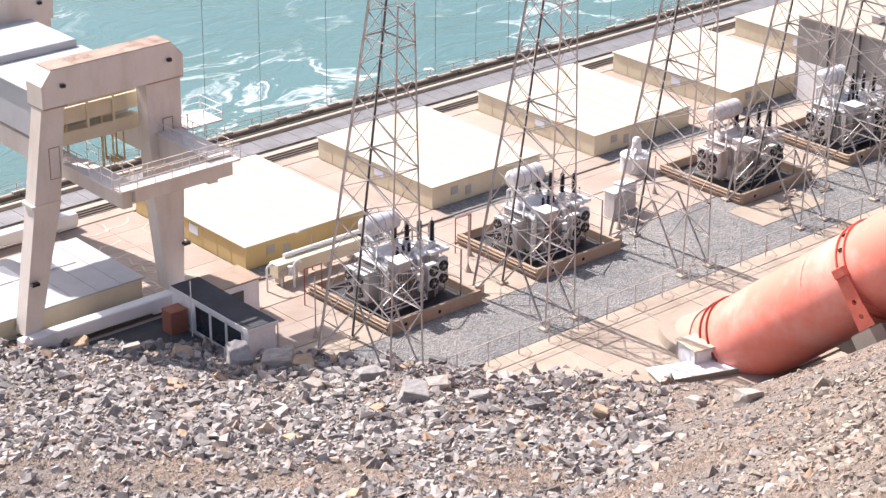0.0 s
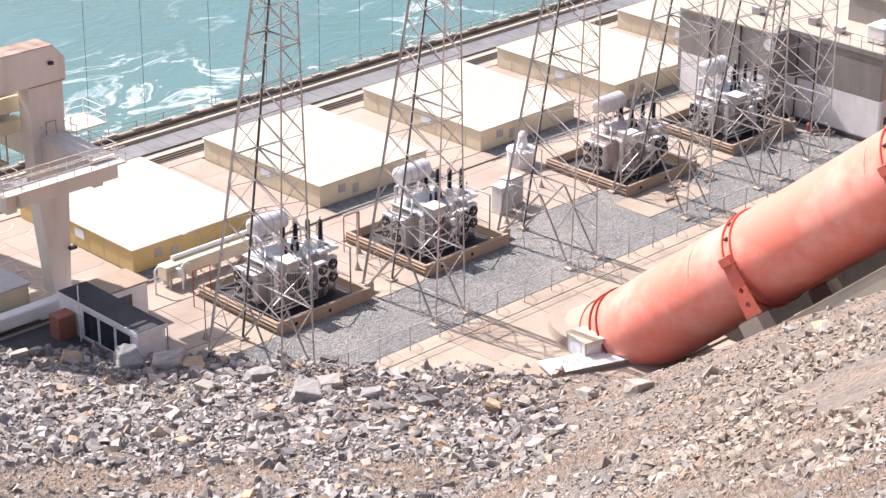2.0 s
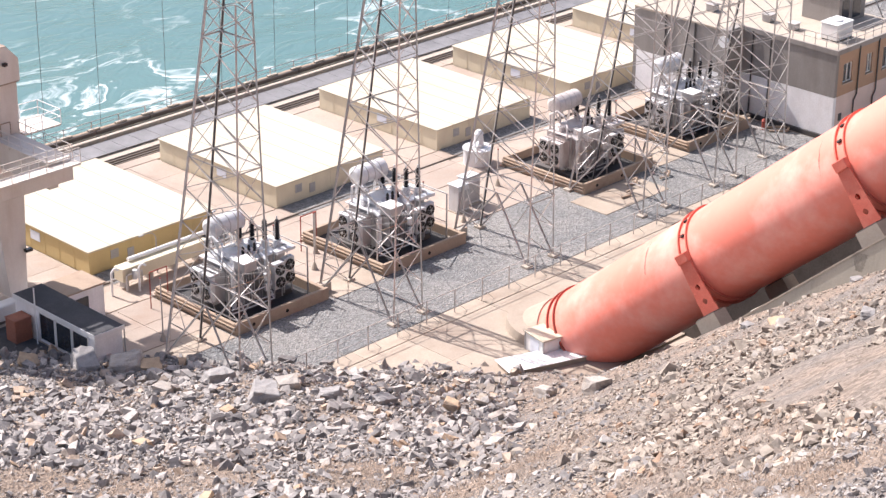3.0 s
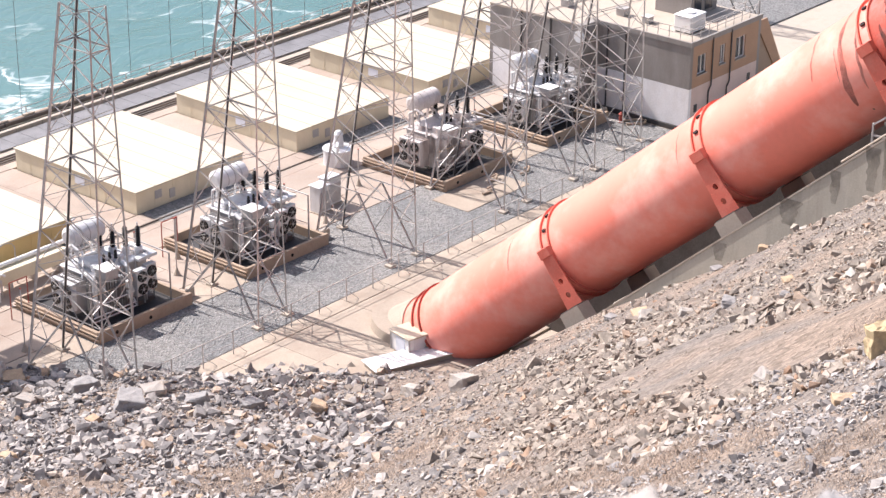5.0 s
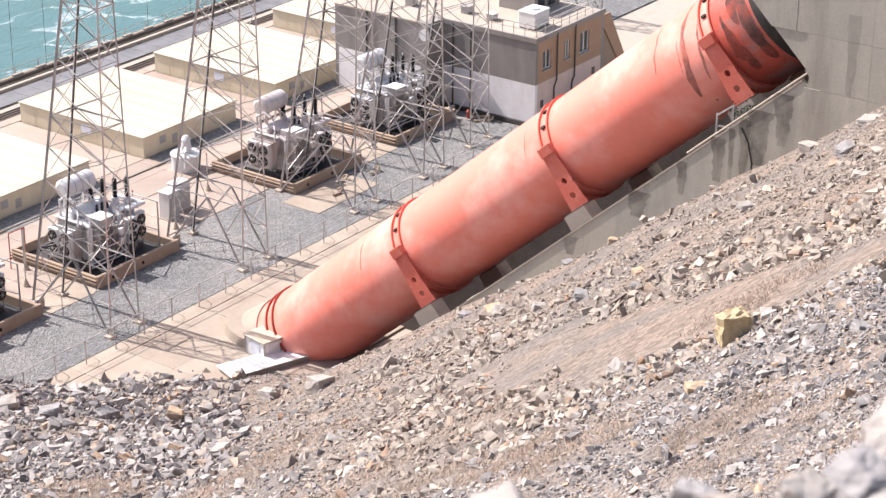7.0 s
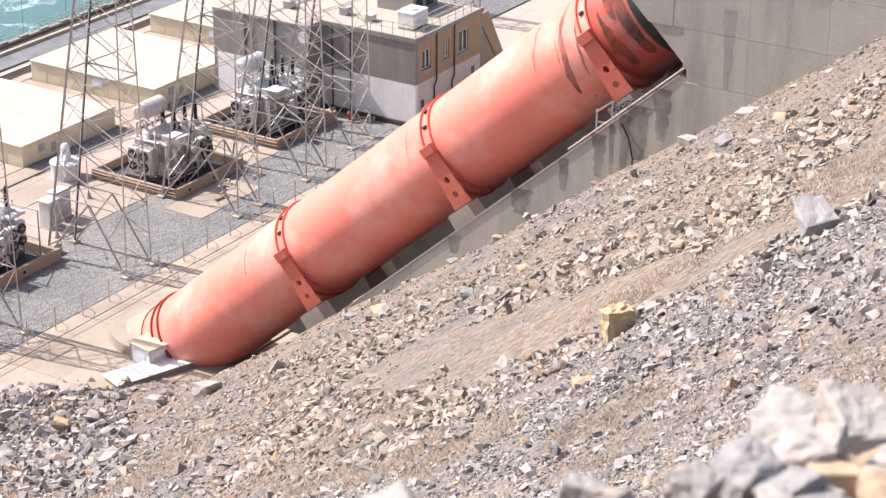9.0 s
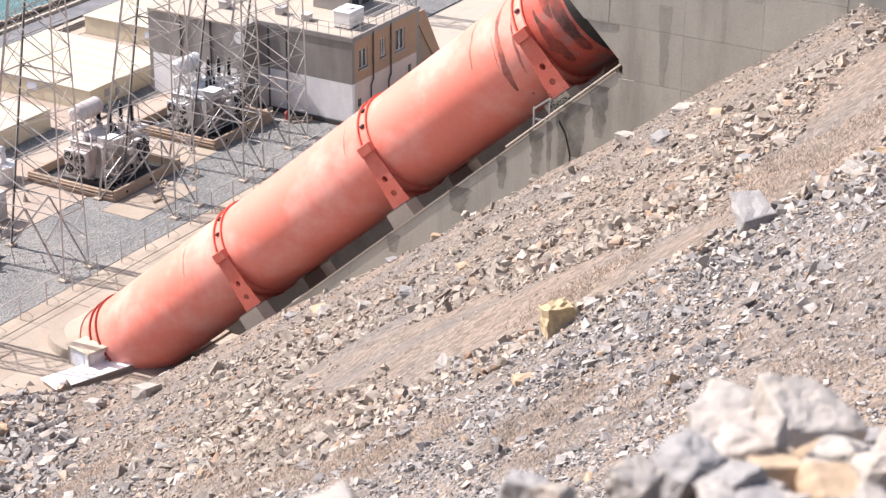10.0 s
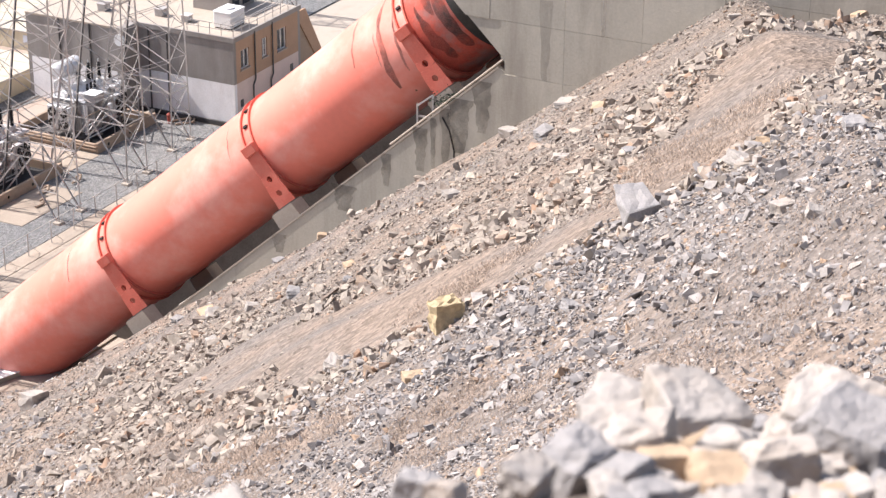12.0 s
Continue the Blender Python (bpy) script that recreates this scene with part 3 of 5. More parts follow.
for i in range(34):
    y = 77.5 - i * 0.42
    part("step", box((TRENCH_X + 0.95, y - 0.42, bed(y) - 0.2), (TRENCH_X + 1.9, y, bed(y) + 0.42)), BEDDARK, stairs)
collar = thing("thrust_collar", "round pale concrete collar at the penstock foot", "collar", at=(PX, PY, 0))
bm = bmesh.new()
m = Matrix.Translation((0, 1.4, 0.35)) @ Matrix.Diagonal((4.0, 4.6, 0.7, 1))
bmesh.ops.create_cone(bm, cap_ends=True, segments=48, radius1=1.0, radius2=0.97, depth=1, matrix=m)
part("base", bm, CONCRETE, collar)
part("hump", round_bar(AX * -4.6, AX * -0.6, PR + 0.55, 48, PR + 0.12), CONCRETE, collar, smooth=True)

def grime(s, a0, a1, w0, w1, skew):
    """A dark run of grime lying on the pipe between two angles from its top."""
    bm = bmesh.new()
    m = AX.to_track_quat("Z", "Y").to_matrix()
    prev = None
    for k in range(25):
        f = k / 24
        a = radians(a0 + (a1 - a0) * f)
        w = w0 + (w1 - w0) * f
        n = Vector((-sin(a), 0, 0)) + UPV * cos(a)
        c = AX * (s + skew * f + 0.12 * noise.noise(Vector((f * 5, s, 0)))) + n * (PR + 0.03)
        w *= 0.15 + 0.85 * sin(pi * f) ** 0.6 * (0.75 + 0.5 * noise.noise(Vector((f * 9, s, 3))))
        pair = (bm.verts.new(c - AX * w), bm.verts.new(c + AX * w))
        if prev:
            bm.faces.new((prev[0], prev[1], pair[1], pair[0]))
        prev = pair
    part("grime_run", bm, GRIME, pen, "dark run of grime on the paint")


for row in ((41.0, 15, 75, 0.05, 0.1, -0.9), (43.4, 10, 120, 0.12, 0.4, -1.7), (44.1, 40, 110, 0.06, 0.16, -1.0), (42.2, 55, 90, 0.05, 0.04, -0.4), (46.4, 5, 80, 0.25, 0.5, 0.2), (47.2, 10, 130, 0.3, 0.7, 0.0), (45.6, 60, 130, 0.2, 0.7, 0.3), (28.9, 30, 75, 0.03, 0.06, -0.3), (12.0, 25, 70, 0.04, 0.08, -0.4)):
    grime(*row)

# pipes and plants by the dam
def wall_run(x, y, z, width, drop, mat, seed, label):
    """A stain running down an upright face from its head, ragged at the foot."""
    rs = random.Random(seed)
    bm = bmesh.new()
    prev = None
    for k in range(13):
        f = k / 12
        w = width * (1 - 0.55 * f) * rs.uniform(0.8, 1.15)
        c = y + 0.15 * width * noise.noise(Vector((f * 4, seed, 0)))
        pair = (bm.verts.new((x, c - w / 2, z - drop * f)), bm.verts.new((x, c + w / 2, z - drop * f)))
        if prev:
            bm.faces.new((prev[0], prev[1], pair[1], pair[0]))
        prev = pair
    part("stain_run", bm, mat, trench_wall, label)


for y, w, drop, k in ((49.4, 0.7, 4.6, 1), (48.6, 1.6, 3.2, 2), (51.0, 1.0, 2.6, 3), (53.2, 0.8, 2.0, 4), (47.2, 1.2, 3.0, 5), (56.0, 1.6, 1.6, 6), (60.5, 1.2, 1.2, 7), (50.2, 0.4, 4.0, 8)):
    wall_run(TRENCH_X - 0.052, y, wall_top(y) - 0.06, w, drop, SEEPAGE, k, "dark seepage stain running down the concrete")
for y, z, w, drop, k in ((43.5, 33.5, 0.8, 4.5, 11), (40.2, 38.0, 0.5, 6.0, 12), (36.0, 41.0, 1.2, 5.0, 13), (31.0, 42.0, 0.7, 5.5, 14), (27.0, 41.0, 1.5, 4.5, 15), (38.6, 35.6, 2.2, 1.2, 16)):
    wall_run(TRENCH_X - 0.056, y, z, w, drop, FAINTSTAIN if k % 2 else PALELIME, k, "stain running down the dam concrete")
hose = thing("drain_hose", "thin black drain hose hanging down the concrete wall", "hose", at=(TRENCH_X - 0.1, 49.0, 0))
part("tube", rods([(0, 0.6, 25.9), (-0.08, 0.1, 25.2), (-0.08, -0.2, 24), (-0.08, -0.1, 22.6), (-0.1, 0.9, 21.0), (-0.12, -2.0, 22.6)], 0.05), BLACK, hose)
frame_box = thing("steel_trestle", "small pale steel trestle beside the pipe", "trestle", at=(98.0, 51.0, bed(51.0)))
for a, b in (((0, 0, 0), (0, 0, 2.4)), ((0, 1.0, 0), (0, 1.0, 1.7)), ((0, 0, 2.4), (0, 1.0, 1.6)), ((0, 0, 1.0), (0, 1.0, 1.0))):
    bar("post", a, b, 0.1, STEEL, frame_box)
drain = thing("drain_pipe", "pale pipe laid along the wall coping", "pipe", at=(TRENCH_X + 0.1, 0, 0.3))
part("tube", rods([(0, 53.0, wall_top(53.0)), (0, 46.0, wall_top(46.0))], 0.06), KERB, drain)


def leaf_cloud(name, label, at, size, count, mat, leaf=0.18):
    t = thing(name, label, "shrub", at=at)
    rng = random.Random(5)
    verts, faces = [], []
    for _ in range(count):
        c = Vector((rng.gauss(0, size[0]), rng.gauss(0, size[1]), abs(rng.gauss(0, size[2]))))
        a = Vector((rng.uniform(-1, 1), rng.uniform(-1, 1), rng.uniform(-1, 1))).normalized() * leaf
        b = a.orthogonal().normalized() * leaf * 0.45
        k = len(verts)
        verts += [c - a, c + b, c + a, c - b]
        faces.append((k, k + 1, k + 2, k + 3))
    me = bpy.data.meshes.new("leaves")
    me.from_pydata(verts, [], faces)
    me.materials.append(mat)
    ob = new("leaves", me)
    ob.parent = t
    part("stem", rods([(0, 0, -0.3), (0.1, 0, 0.4), (0.3, 0.2, 1.0)], 0.05), RUST, t)
    return t


leaf_cloud("shrub", "small dark green shrub growing by the dam portal", (98.0, 48.8, bed(48.8)), (0.3, 0.8, 0.35), 3200, SHRUB, 0.09)

# ---- low enclosure at the foot of the pipe ----
ks = thing("switch_kiosk", "white metal kiosk with a pale flat roof", "kiosk", at=(97.6, 85.9, 0), turn=-11)
part("body", box((0, 0, -0.05), (4.0, 2.1, 1.4), 0.02), WHITEPAINT, ks)
part("roof", box((-0.15, -0.15, 1.4), (4.15, 2.25, 1.5), 0.02), ROOFCREAM, ks)
part("door", box((0.45, -0.04, 0.1), (1.35, 0.0, 1.25), 0.01), WHITEPAINT, ks)
part("door", box((-0.04, 0.5, 0.1), (0.0, 1.5, 1.25), 0.01), WHITEBLUE, ks)
part("panel", box((2.0, -0.04, 0.6), (3.2, 0.0, 1.15), 0.01), FINGREY, ks, "small grey panel")
for x, y in ((0, 0), (4.0, 0), (0, 2.1)):
    part("corner_post", box((x - 0.05, y - 0.05, 0), (x + 0.05, y + 0.05, 1.4)), FINGREY, ks)
sheet = thing("lean_to_roof", "bright white sheet roof of a low store", "roof", at=(93.8, 85.6, 0.0), turn=-20)
part("sheet", box((0, 0, 0.42), (6.9, 2.2, 0.47)), WHITEPAINT, sheet)
part("store_wall", box((0.15, 0.15, -0.6), (6.75, 2.05, 0.42)), KERB, sheet)
for i in range(14):
    part("sheet_rib", box((0.25 + i * 0.48, 0.02, 0.47), (0.29 + i * 0.48, 2.18, 0.5)), WHITEPAINT, sheet)
for y, z in ((80.6, -0.3), (79.2, 0.4)):
    h = thing("handrail_loop", "white bent steel handrail at the trench stairs", "handrail", at=(97.6, y, z), group="handrail loops")
    part("tube", rods([(0, 0, 0), (0, 0.1, 1.1), (0.9, -0.7, 1.6), (0.9, -0.8, 0.4)], 0.045), WHITEPAINT, h)


# ---- transformers on their bunded pads ----
def transformer_bay(x):
    b = thing("bund_wall", "brown stained low concrete bund round a dark oil pit", "bund", at=(x, 103.7, 0), group="transformer bunds")
    w, d = 8.9, 9.3
    part("wall", box((0, 0, -0.05), (w, 0.3, 0.95), 0.03), BUND, b)
    part("wall", box((0, d - 0.3, -0.05), (w, d, 0.85), 0.03), BUND, b)
    part("wall", box((0, 0.3, -0.05), (0.3, d - 0.3, 0.85), 0.03), BUND, b)
    part("wall", box((w - 0.3, 0.3, -0.05), (w, d - 0.3, 0.85), 0.03), BUND, b)
    part("ledge", box((-0.14, 0.1, 0.28), (0.0, d, 0.42), 0.02), BUND, b)
    part("ledge", box((-0.14, 0.1, 0.55), (0.0, d, 0.66), 0.02), BUND, b)
    part("end_block", box((w - 0.1, 0.9, -0.05), (w + 1.1, 1.25, 0.8), 0.04), KERB, b)
    for px in (1.6, 4.8):
        part("drain_hole", round_bar((px, -0.02, 0.45), (px, 0.06, 0.45), 0.14, 12), BLACK, b)
    # bed and plinth both in near-black colours
    part("pit_bed", box((0.3, 0.3, -0.05), (w - 0.3, d - 0.3, 0.1)), PIT, b, "dark gravel bed")
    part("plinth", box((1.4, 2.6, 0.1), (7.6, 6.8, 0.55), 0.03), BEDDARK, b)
    return b


def fan(parent, at, way):
    """A round fan in its shroud, with hub and blades at rest."""
    at, way = Vector(at), Vector(way)
    f = part("fan", round_bar(at, at + way * 0.12, 0.42, 18), BLACK, parent, "round black cooling fan")
    part("hub", round_bar(at + way * 0.12, at + way * 0.18, 0.1, 10), FINGREY, f)
    side = way.orthogonal().normalized()
    up = way.cross(side)
    for k in range(3):
        q = pi * k / 3
        v = side * cos(q) + up * sin(q)
        bar("guard", at + way * 0.15 - v * 0.42, at + way * 0.15 + v * 0.42, 0.018, FINGREY, f)


def transformer(x, y, tank_mat, fin_mat, label):
    t = thing("power_transformer", label, "transformer", at=(x, y, 0.55), group="power transformers")
    tank = part("tank", box((-2.1, -1.1, 0.15), (2.2, 2.0, 3.0), 0.05), fin_mat, t)
    for i in range(7):
        part("stiffener", box((-2.0 + i * 0.66, -1.22, 0.3), (-1.9 + i * 0.66, -1.09, 2.9)), tank_mat, tank)
    for z in (0.95, 1.95):
        part("stiffener", box((-2.1, -1.2, z), (2.2, -1.09, z + 0.1)), tank_mat, tank)
    part("cover", box((-2.3, -1.3, 3.0), (2.4, 2.2, 3.1), 0.02), tank_mat, t)
    part("cover_hump", box((-1.5, -0.4, 3.1), (0.9, 1.5, 3.6), 0.2), tank_mat, t)
    # radiator banks: thin fins with open gaps, hung between headers
    def bank(x0, y0, count, step, deep, z0, z1, along):
        for i in range(count):
            lo, hi = ((x0 + i * step, y0, z0), (x0 + i * step + 0.05, y0 + deep, z1)) if along == "x" else ((x0, y0 + i * step, z0), (x0 + deep, y0 + i * step + 0.05, z1))
            part("radiator_fin", box(lo, hi), fin_mat, t)
        run = (count - 1) * step
        for z in (z0 + 0.12, z1 - 0.12):
            ends = [(x0, y0 + deep / 2, z), (x0 + run + 0.05, y0 + deep / 2, z)] if along == "x" else [(x0 + deep / 2, y0, z), (x0 + deep / 2, y0 + run + 0.05, z)]
            part("header_pipe", rods(ends, 0.1), tank_mat, t)
    bank(-1.9, -2.35, 5, 0.24, 0.95, 0.5, 2.95, "x")
    bank(-0.3, -2.2, 4, 0.24, 0.8, 0.4, 2.7, "x")
    bank(-3.5, -0.9, 9, 0.26, 1.05, 0.5, 2.9, "y")
    bank(2.5, -0.8, 9, 0.28, 0.9, 0.5, 2.7, "y")
    # upright pipes before the tank
    for px, r in ((-2.35, 0.17), (-0.62, 0.2), (0.78, 0.16)):
        part("riser_pipe", rods([(px, -1.75, 0.2), (px, -1.75, 3.05), (px, -1.1, 3.3)], r, 12), tank_mat, t)
    # fan boxes: two facing the yard, one on the end
    for px, py in ((0.95, -2.5), (2.15, -2.2)):
        unit = part("fan_bank", box((px, py, 0.75), (px + 0.98, py + 0.5, 2.8), 0.03), tank_mat, t)
        for z in (1.28, 2.26):
            fan(unit, (px + 0.49, py, z), (0, -1, 0))
        for dx in (0.08, 0.82):
            bar("leg", (px + dx, py + 0.2, 0.0), (px + dx, py + 0.2, 0.78), 0.08, fin_mat, unit)
    unit = part("fan_bank", box((-3.95, -1.15, 0.9), (-3.55, -0.1, 3.0), 0.03), tank_mat, t)
    for z in (1.45, 2.45):
        fan(unit, (-3.95, -0.62, z), (-1, 0, 0))
    unit = part("fan_bank", box((-3.95, 0.1, 0.9), (-3.55, 1.15, 3.0), 0.03), tank_mat, t)
    for z in (1.45, 2.45):
        fan(unit, (-3.95, 0.62, z), (-1, 0, 0))
    cubicle = part("control_box", box((-1.95, -2.55, 3.0), (-0.75, -1.35, 3.75), 0.04), fin_mat, t)
    part("lid", box((-2.05, -2.65, 3.75), (-0.65, -1.25, 3.83), 0.02), WHITEPAINT, cubicle)
    for z in (1.1, 1.9):
        part("meter_box", box((-0.1, -2.7, z), (0.35, -2.4, z + 0.55), 0.03), tank_mat, t)
    for yy in (-0.9, 1.6):
        part("skid", box((-2.4, yy, 0.0), (2.6, yy + 0.3, 0.16)), DARKSTEEL, t)
    # oil conservator on its frame
    c = part("conservator", round_bar((-1.7, 1.6, 5.2), (1.1, 1.6, 5.2), 0.76, 24), tank_mat, t, "silver grey oil drum on a frame")
    for px, qx in ((-1.72, -1.9), (1.12, 1.3)):
        part("end_dish", round_bar((px, 1.6, 5.2), (qx, 1.6, 5.2), 0.74, 24, 0.45), tank_mat, c)
    for px in (-1.0, -0.3, 0.4):
        part("drum_band", round_bar((px - 0.03, 1.6, 5.2), (px + 0.03, 1.6, 5.2), 0.79, 24), fin_mat, c)
    for px in (-1.3, 0.7):
        bar("frame_leg", (px, 1.1, 3.1), (px, 1.35, 4.6), 0.14, tank_mat, t)
        bar("frame_leg", (px, 2.1, 3.1), (px, 1.85, 4.6), 0.14, tank_mat, t)
        bar("frame_brace", (px, 1.1, 3.2), (px, 1.85, 4.5), 0.08, tank_mat, t)
    part("oil_pipe", rods([(0.2, 1.5, 4.5), (0.2, 0.7, 4.3), (0.2, 0.3, 3.5)], 0.08), tank_mat, t)
    part("oil_pipe", rods([(-1.2, 1.2, 4.6), (-1.6, 0.3, 4.3), (-2.2, -0.4, 3.7), (-2.6, -0.7, 3.0)], 0.07), tank_mat, t)
    # bushings in a slanting row, each on its turret, with bus pipes between them
    for k in range(4):
        px, py = 0.75 + 0.68 * k, 1.15 - 0.62 * k
        part("turret", round_bar((px, py, 2.9), (px, py, 3.75), 0.36, 14, 0.3), tank_mat, t)
        b = lathe([(0.0, 3.75), (0.16, 3.75)] + [q for i in range(10) for q in ((0.13, 3.8 + i * 0.15), (0.22, 3.83 + i * 0.15), (0.13, 3.9 + i * 0.15))] + [(0.1, 5.35), (0.0, 5.35)], (px, py), 10)
        part("bushing", b, BLACK, t, "black ribbed porcelain bushing")
        part("terminal", round_bar((px, py, 5.35), (px, py, 5.6), 0.05, 8), tank_mat, t)
        part("bus_pipe", rods([(px - 0.3, py - 0.3, 3.4), (px - 0.5, py - 0.75, 3.9), (px - 0.1, py - 1.0, 3.7), (px, py - 1.1, 3.0)], 0.06), tank_mat, t)
    for k in range(3):
        px = -0.5 + 0.55 * k
        part("low_bushing", lathe([(0, 3.5), (0.15, 3.5), (0.1, 3.6), (0.15, 3.75), (0.09, 3.85), (0.13, 3.98), (0.07, 4.15), (0, 4.15)], (px, -0.7), 10), BLACK, t, "short dark bushing")
    bus = part("bus_duct", box((1.7, -1.95, 3.15), (3.5, -1.35, 3.4), 0.03), tank_mat, t)
    part("bus_duct_end", box((3.1, -1.35, 3.15), (3.5, 0.9, 3.4), 0.03), tank_mat, bus)
    for px, py, sz in ((-1.6, -0.9, 0.45), (-0.7, 0.9, 0.35), (0.9, -0.9, 0.4), (-2.0, 0.4, 0.35), (1.5, 0.9, 0.35)):
        part("valve_box", box((px, py, 3.1), (px + sz, py + sz, 3.2 + sz), 0.05), tank_mat, t)
    part("relief_pipe", rods([(-2.0, 1.7, 3.0), (-2.0, 1.7, 4.4), (-2.0, 0.9, 4.9), (-2.0, 0.2, 4.6)], 0.1), tank_mat, t)
    for yy in (-1.0, -0.6):
        part("ladder_rail", rods([(-2.36, yy, 0.2), (-2.36, yy, 3.6)], 0.03), STEEL, t)
    for k in range(8):
        bar("rung", (-2.36, -1.0, 0.5 + 0.35 * k), (-2.36, -0.6, 0.5 + 0.35 * k), 0.025, STEEL, t)
    for k, z in enumerate((0.35, 0.6, 1.4, 2.2)):
        part("cooling_pipe", rods([(-3.3, -2.7 + 0.1 * k, z), (0.6, -2.75 + 0.1 * k, z), (0.7, -2.3, z + 0.2)], 0.05), BUND if k == 3 else tank_mat, t)
    # guard frame of thin posts
    for px, py in ((-3.9, -3.1), (3.6, -3.1), (3.6, 2.5), (-0.2, -3.2)):
        bar("post", (px, py, -0.4), (px, py, 3.6), 0.09, STEEL, t)
    bar("top_rail", (3.6, -3.1, 3.6), (3.6, 2.5, 3.6), 0.08, STEEL, t)
    bar("knee", (-3.9, -3.1, 1.2), (-0.2, -3.2, 3.4), 0.07, STEEL, t)
    bar("knee", (3.6, -3.1, 1.2), (-0.2, -3.2, 3.4), 0.07, STEEL, t)
    return t


OLDTANK = material("old_brownish_grey_paint", (0.56, 0.51, 0.49), rough=0.5, metal=0.1, vary=0.15, stain=(0.24, 0.15, 0.12), stain_scale=0.9, streak=3, stain_amount=0.6)
BAYS = (84.8, 99.4, 122.4, 136.3)
for x in BAYS:
    transformer_bay(x)
silver = transformer(BAYS[0] + 4.3, 108.0, TANKGREY, FINGREY, "silver grey power transformer with radiators, fans and black bushings")
for x in (BAYS[1], BAYS[3]):
    copy_thing(silver, pose(x + 4.3, 108.0, 0.55))
transformer(BAYS[2] + 4.3, 108.0, OLDTANK, OLDTANK, "old brownish grey power transformer with rusty radiators")


# ---- line towers ----
def tower(x, y, height=27.0):
    t = thing("line_tower", "tall galvanised steel lattice line tower", "tower", at=(x, y, 0), group="lattice line towers")

    def corner(i, z):
        hx = 1.52 - 0.0295 * z
        return Vector((hx if i in (1, 2) else -hx, 0 if i in (0, 1) else 7.9 - 0.19 * z, z))
    for i in range(4):
        bar("leg", corner(i, -0.05), corner(i, height), 0.14, STEEL, t, "angle")
    # dark rod added along the rear right leg in place of its shade
    bar("conduit", corner(2, 0.3) + Vector((-0.12, -0.14, 0)), corner(2, height) + Vector((-0.12, -0.14, 0)), 0.14, DARKSTEEL, t, "rod", label="dark rod standing in for the shade on a leg")
    levels = [0.0, 2.6, 5.2, 8.0, 10.7, 13.2, 15.6, 17.9, 20.1, 22.2, 24.2, 26.0, height]
    for k, (a, b) in enumerate(zip(levels, levels[1:])):
        for i in range(4):
            j = (i + 1) % 4
            if k < 2 and i in (1, 3):
                continue
            bar("brace", corner(i, a), corner(j, b), 0.062, STEEL, t, "angle")
            bar("brace", corner(j, a), corner(i, b), 0.062, STEEL, t, "angle")
    # deep open panel at the sides of the base
    for i, j in ((1, 2), (3, 0)):
        mid = (corner(i, 5.2) + corner(j, 5.2)) / 2
        bar("knee_brace", corner(i, 0), mid, 0.11, STEEL, t, "angle")
        bar("knee_brace", corner(j, 0), mid, 0.11, STEEL, t, "angle")
        for c in (i, j):
            q = (corner(c, 0) + mid) / 2
            bar("brace", corner(c, 2.6), q, 0.07, STEEL, t, "angle")
            bar("brace", corner(c, 5.2), q, 0.07, STEEL, t, "angle")
    for z in (5.2, 15.6, 24.2):
        for i in range(4):
            bar("strut", corner(i, z), corner((i + 1) % 4, z), 0.1, STEEL, t, "angle")
    for i in range(4):
        c = corner(i, 0)
        part("footing", box((c.x - 0.35, c.y - 0.35, -0.1), (c.x + 0.35, c.y + 0.35, 0.22), 0.04), KERB, t)
    return t


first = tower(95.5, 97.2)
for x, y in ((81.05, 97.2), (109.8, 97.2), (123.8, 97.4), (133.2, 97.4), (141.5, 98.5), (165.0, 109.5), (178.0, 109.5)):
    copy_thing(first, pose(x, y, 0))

# ---- hanging cables by the quay ----
for x in (97.5, 103.5, 111.0, 117.6, 124.2, 129.4, 133.7, 141.0, 148.0, 154.4, 161.0):
    c = thing("hanging_cable", "thin dark steel cable hanging by the quay", "cable", at=(x, 144.6, -1.0), group="hanging cables")
    bar("strand", (0, 0, 0), (0.25, 0.1, 40), 0.045, DARKSTEEL, c, "rod")

# ---- quay ----
quay = thing("quay_edge", "weathered quay edge with timber fender and steel rail", "quay", kind="structure")
part("wall", box((-200, 141.9, -8), (400, 144.0, -0.1)), DAMWALL, quay)
for i in range(-4, 60):
    part("kerb_stone", box((60 + i * 3.0 + 0.02, 141.7, -0.1), (63 + i * 3.0 - 0.02, 142.15, 0.35), 0.03), KERB, quay)
part("trough", box((40, 142.15, -0.1), (260, 143.1, -0.03)), QUAYDARK, quay, "dark cable trough")
for i in range(-2, 30):
    part("fender_beam", box((60 + i * 6.0 + 0.04, 143.2, 0.05), (66 + i * 6.0 - 0.04, 143.55, 0.4), 0.04), QUAYDARK, quay)
    part("edge_beam", box((60 + i * 6.0 + 0.04, 143.75, -0.1), (66 + i * 6.0 - 0.04, 144.15, 0.3), 0.04), BUND, quay)
for i in range(-5, 60):
    bar("rail_post", (60 + i * 3.0, 143.95, 0.25), (60 + i * 3.0, 143.95, 1.1), 0.08, STEEL, quay)
    part("fender_block", box((59.4 + i * 3.0, 143.5, 0.38), (60.6 + i * 3.0, 143.8, 0.55)), KERB, quay)
bar("hand_rail", (40, 143.95, 1.1), (240, 143.95, 1.1), 0.07, STEEL, quay, "rod")
bar("hand_rail", (40, 143.95, 0.7), (240, 143.95, 0.7), 0.05, STEEL, quay, "rod")
track = thing("crane_track", "worn steel crane rails set in the quay paving", "rail", kind="structure")
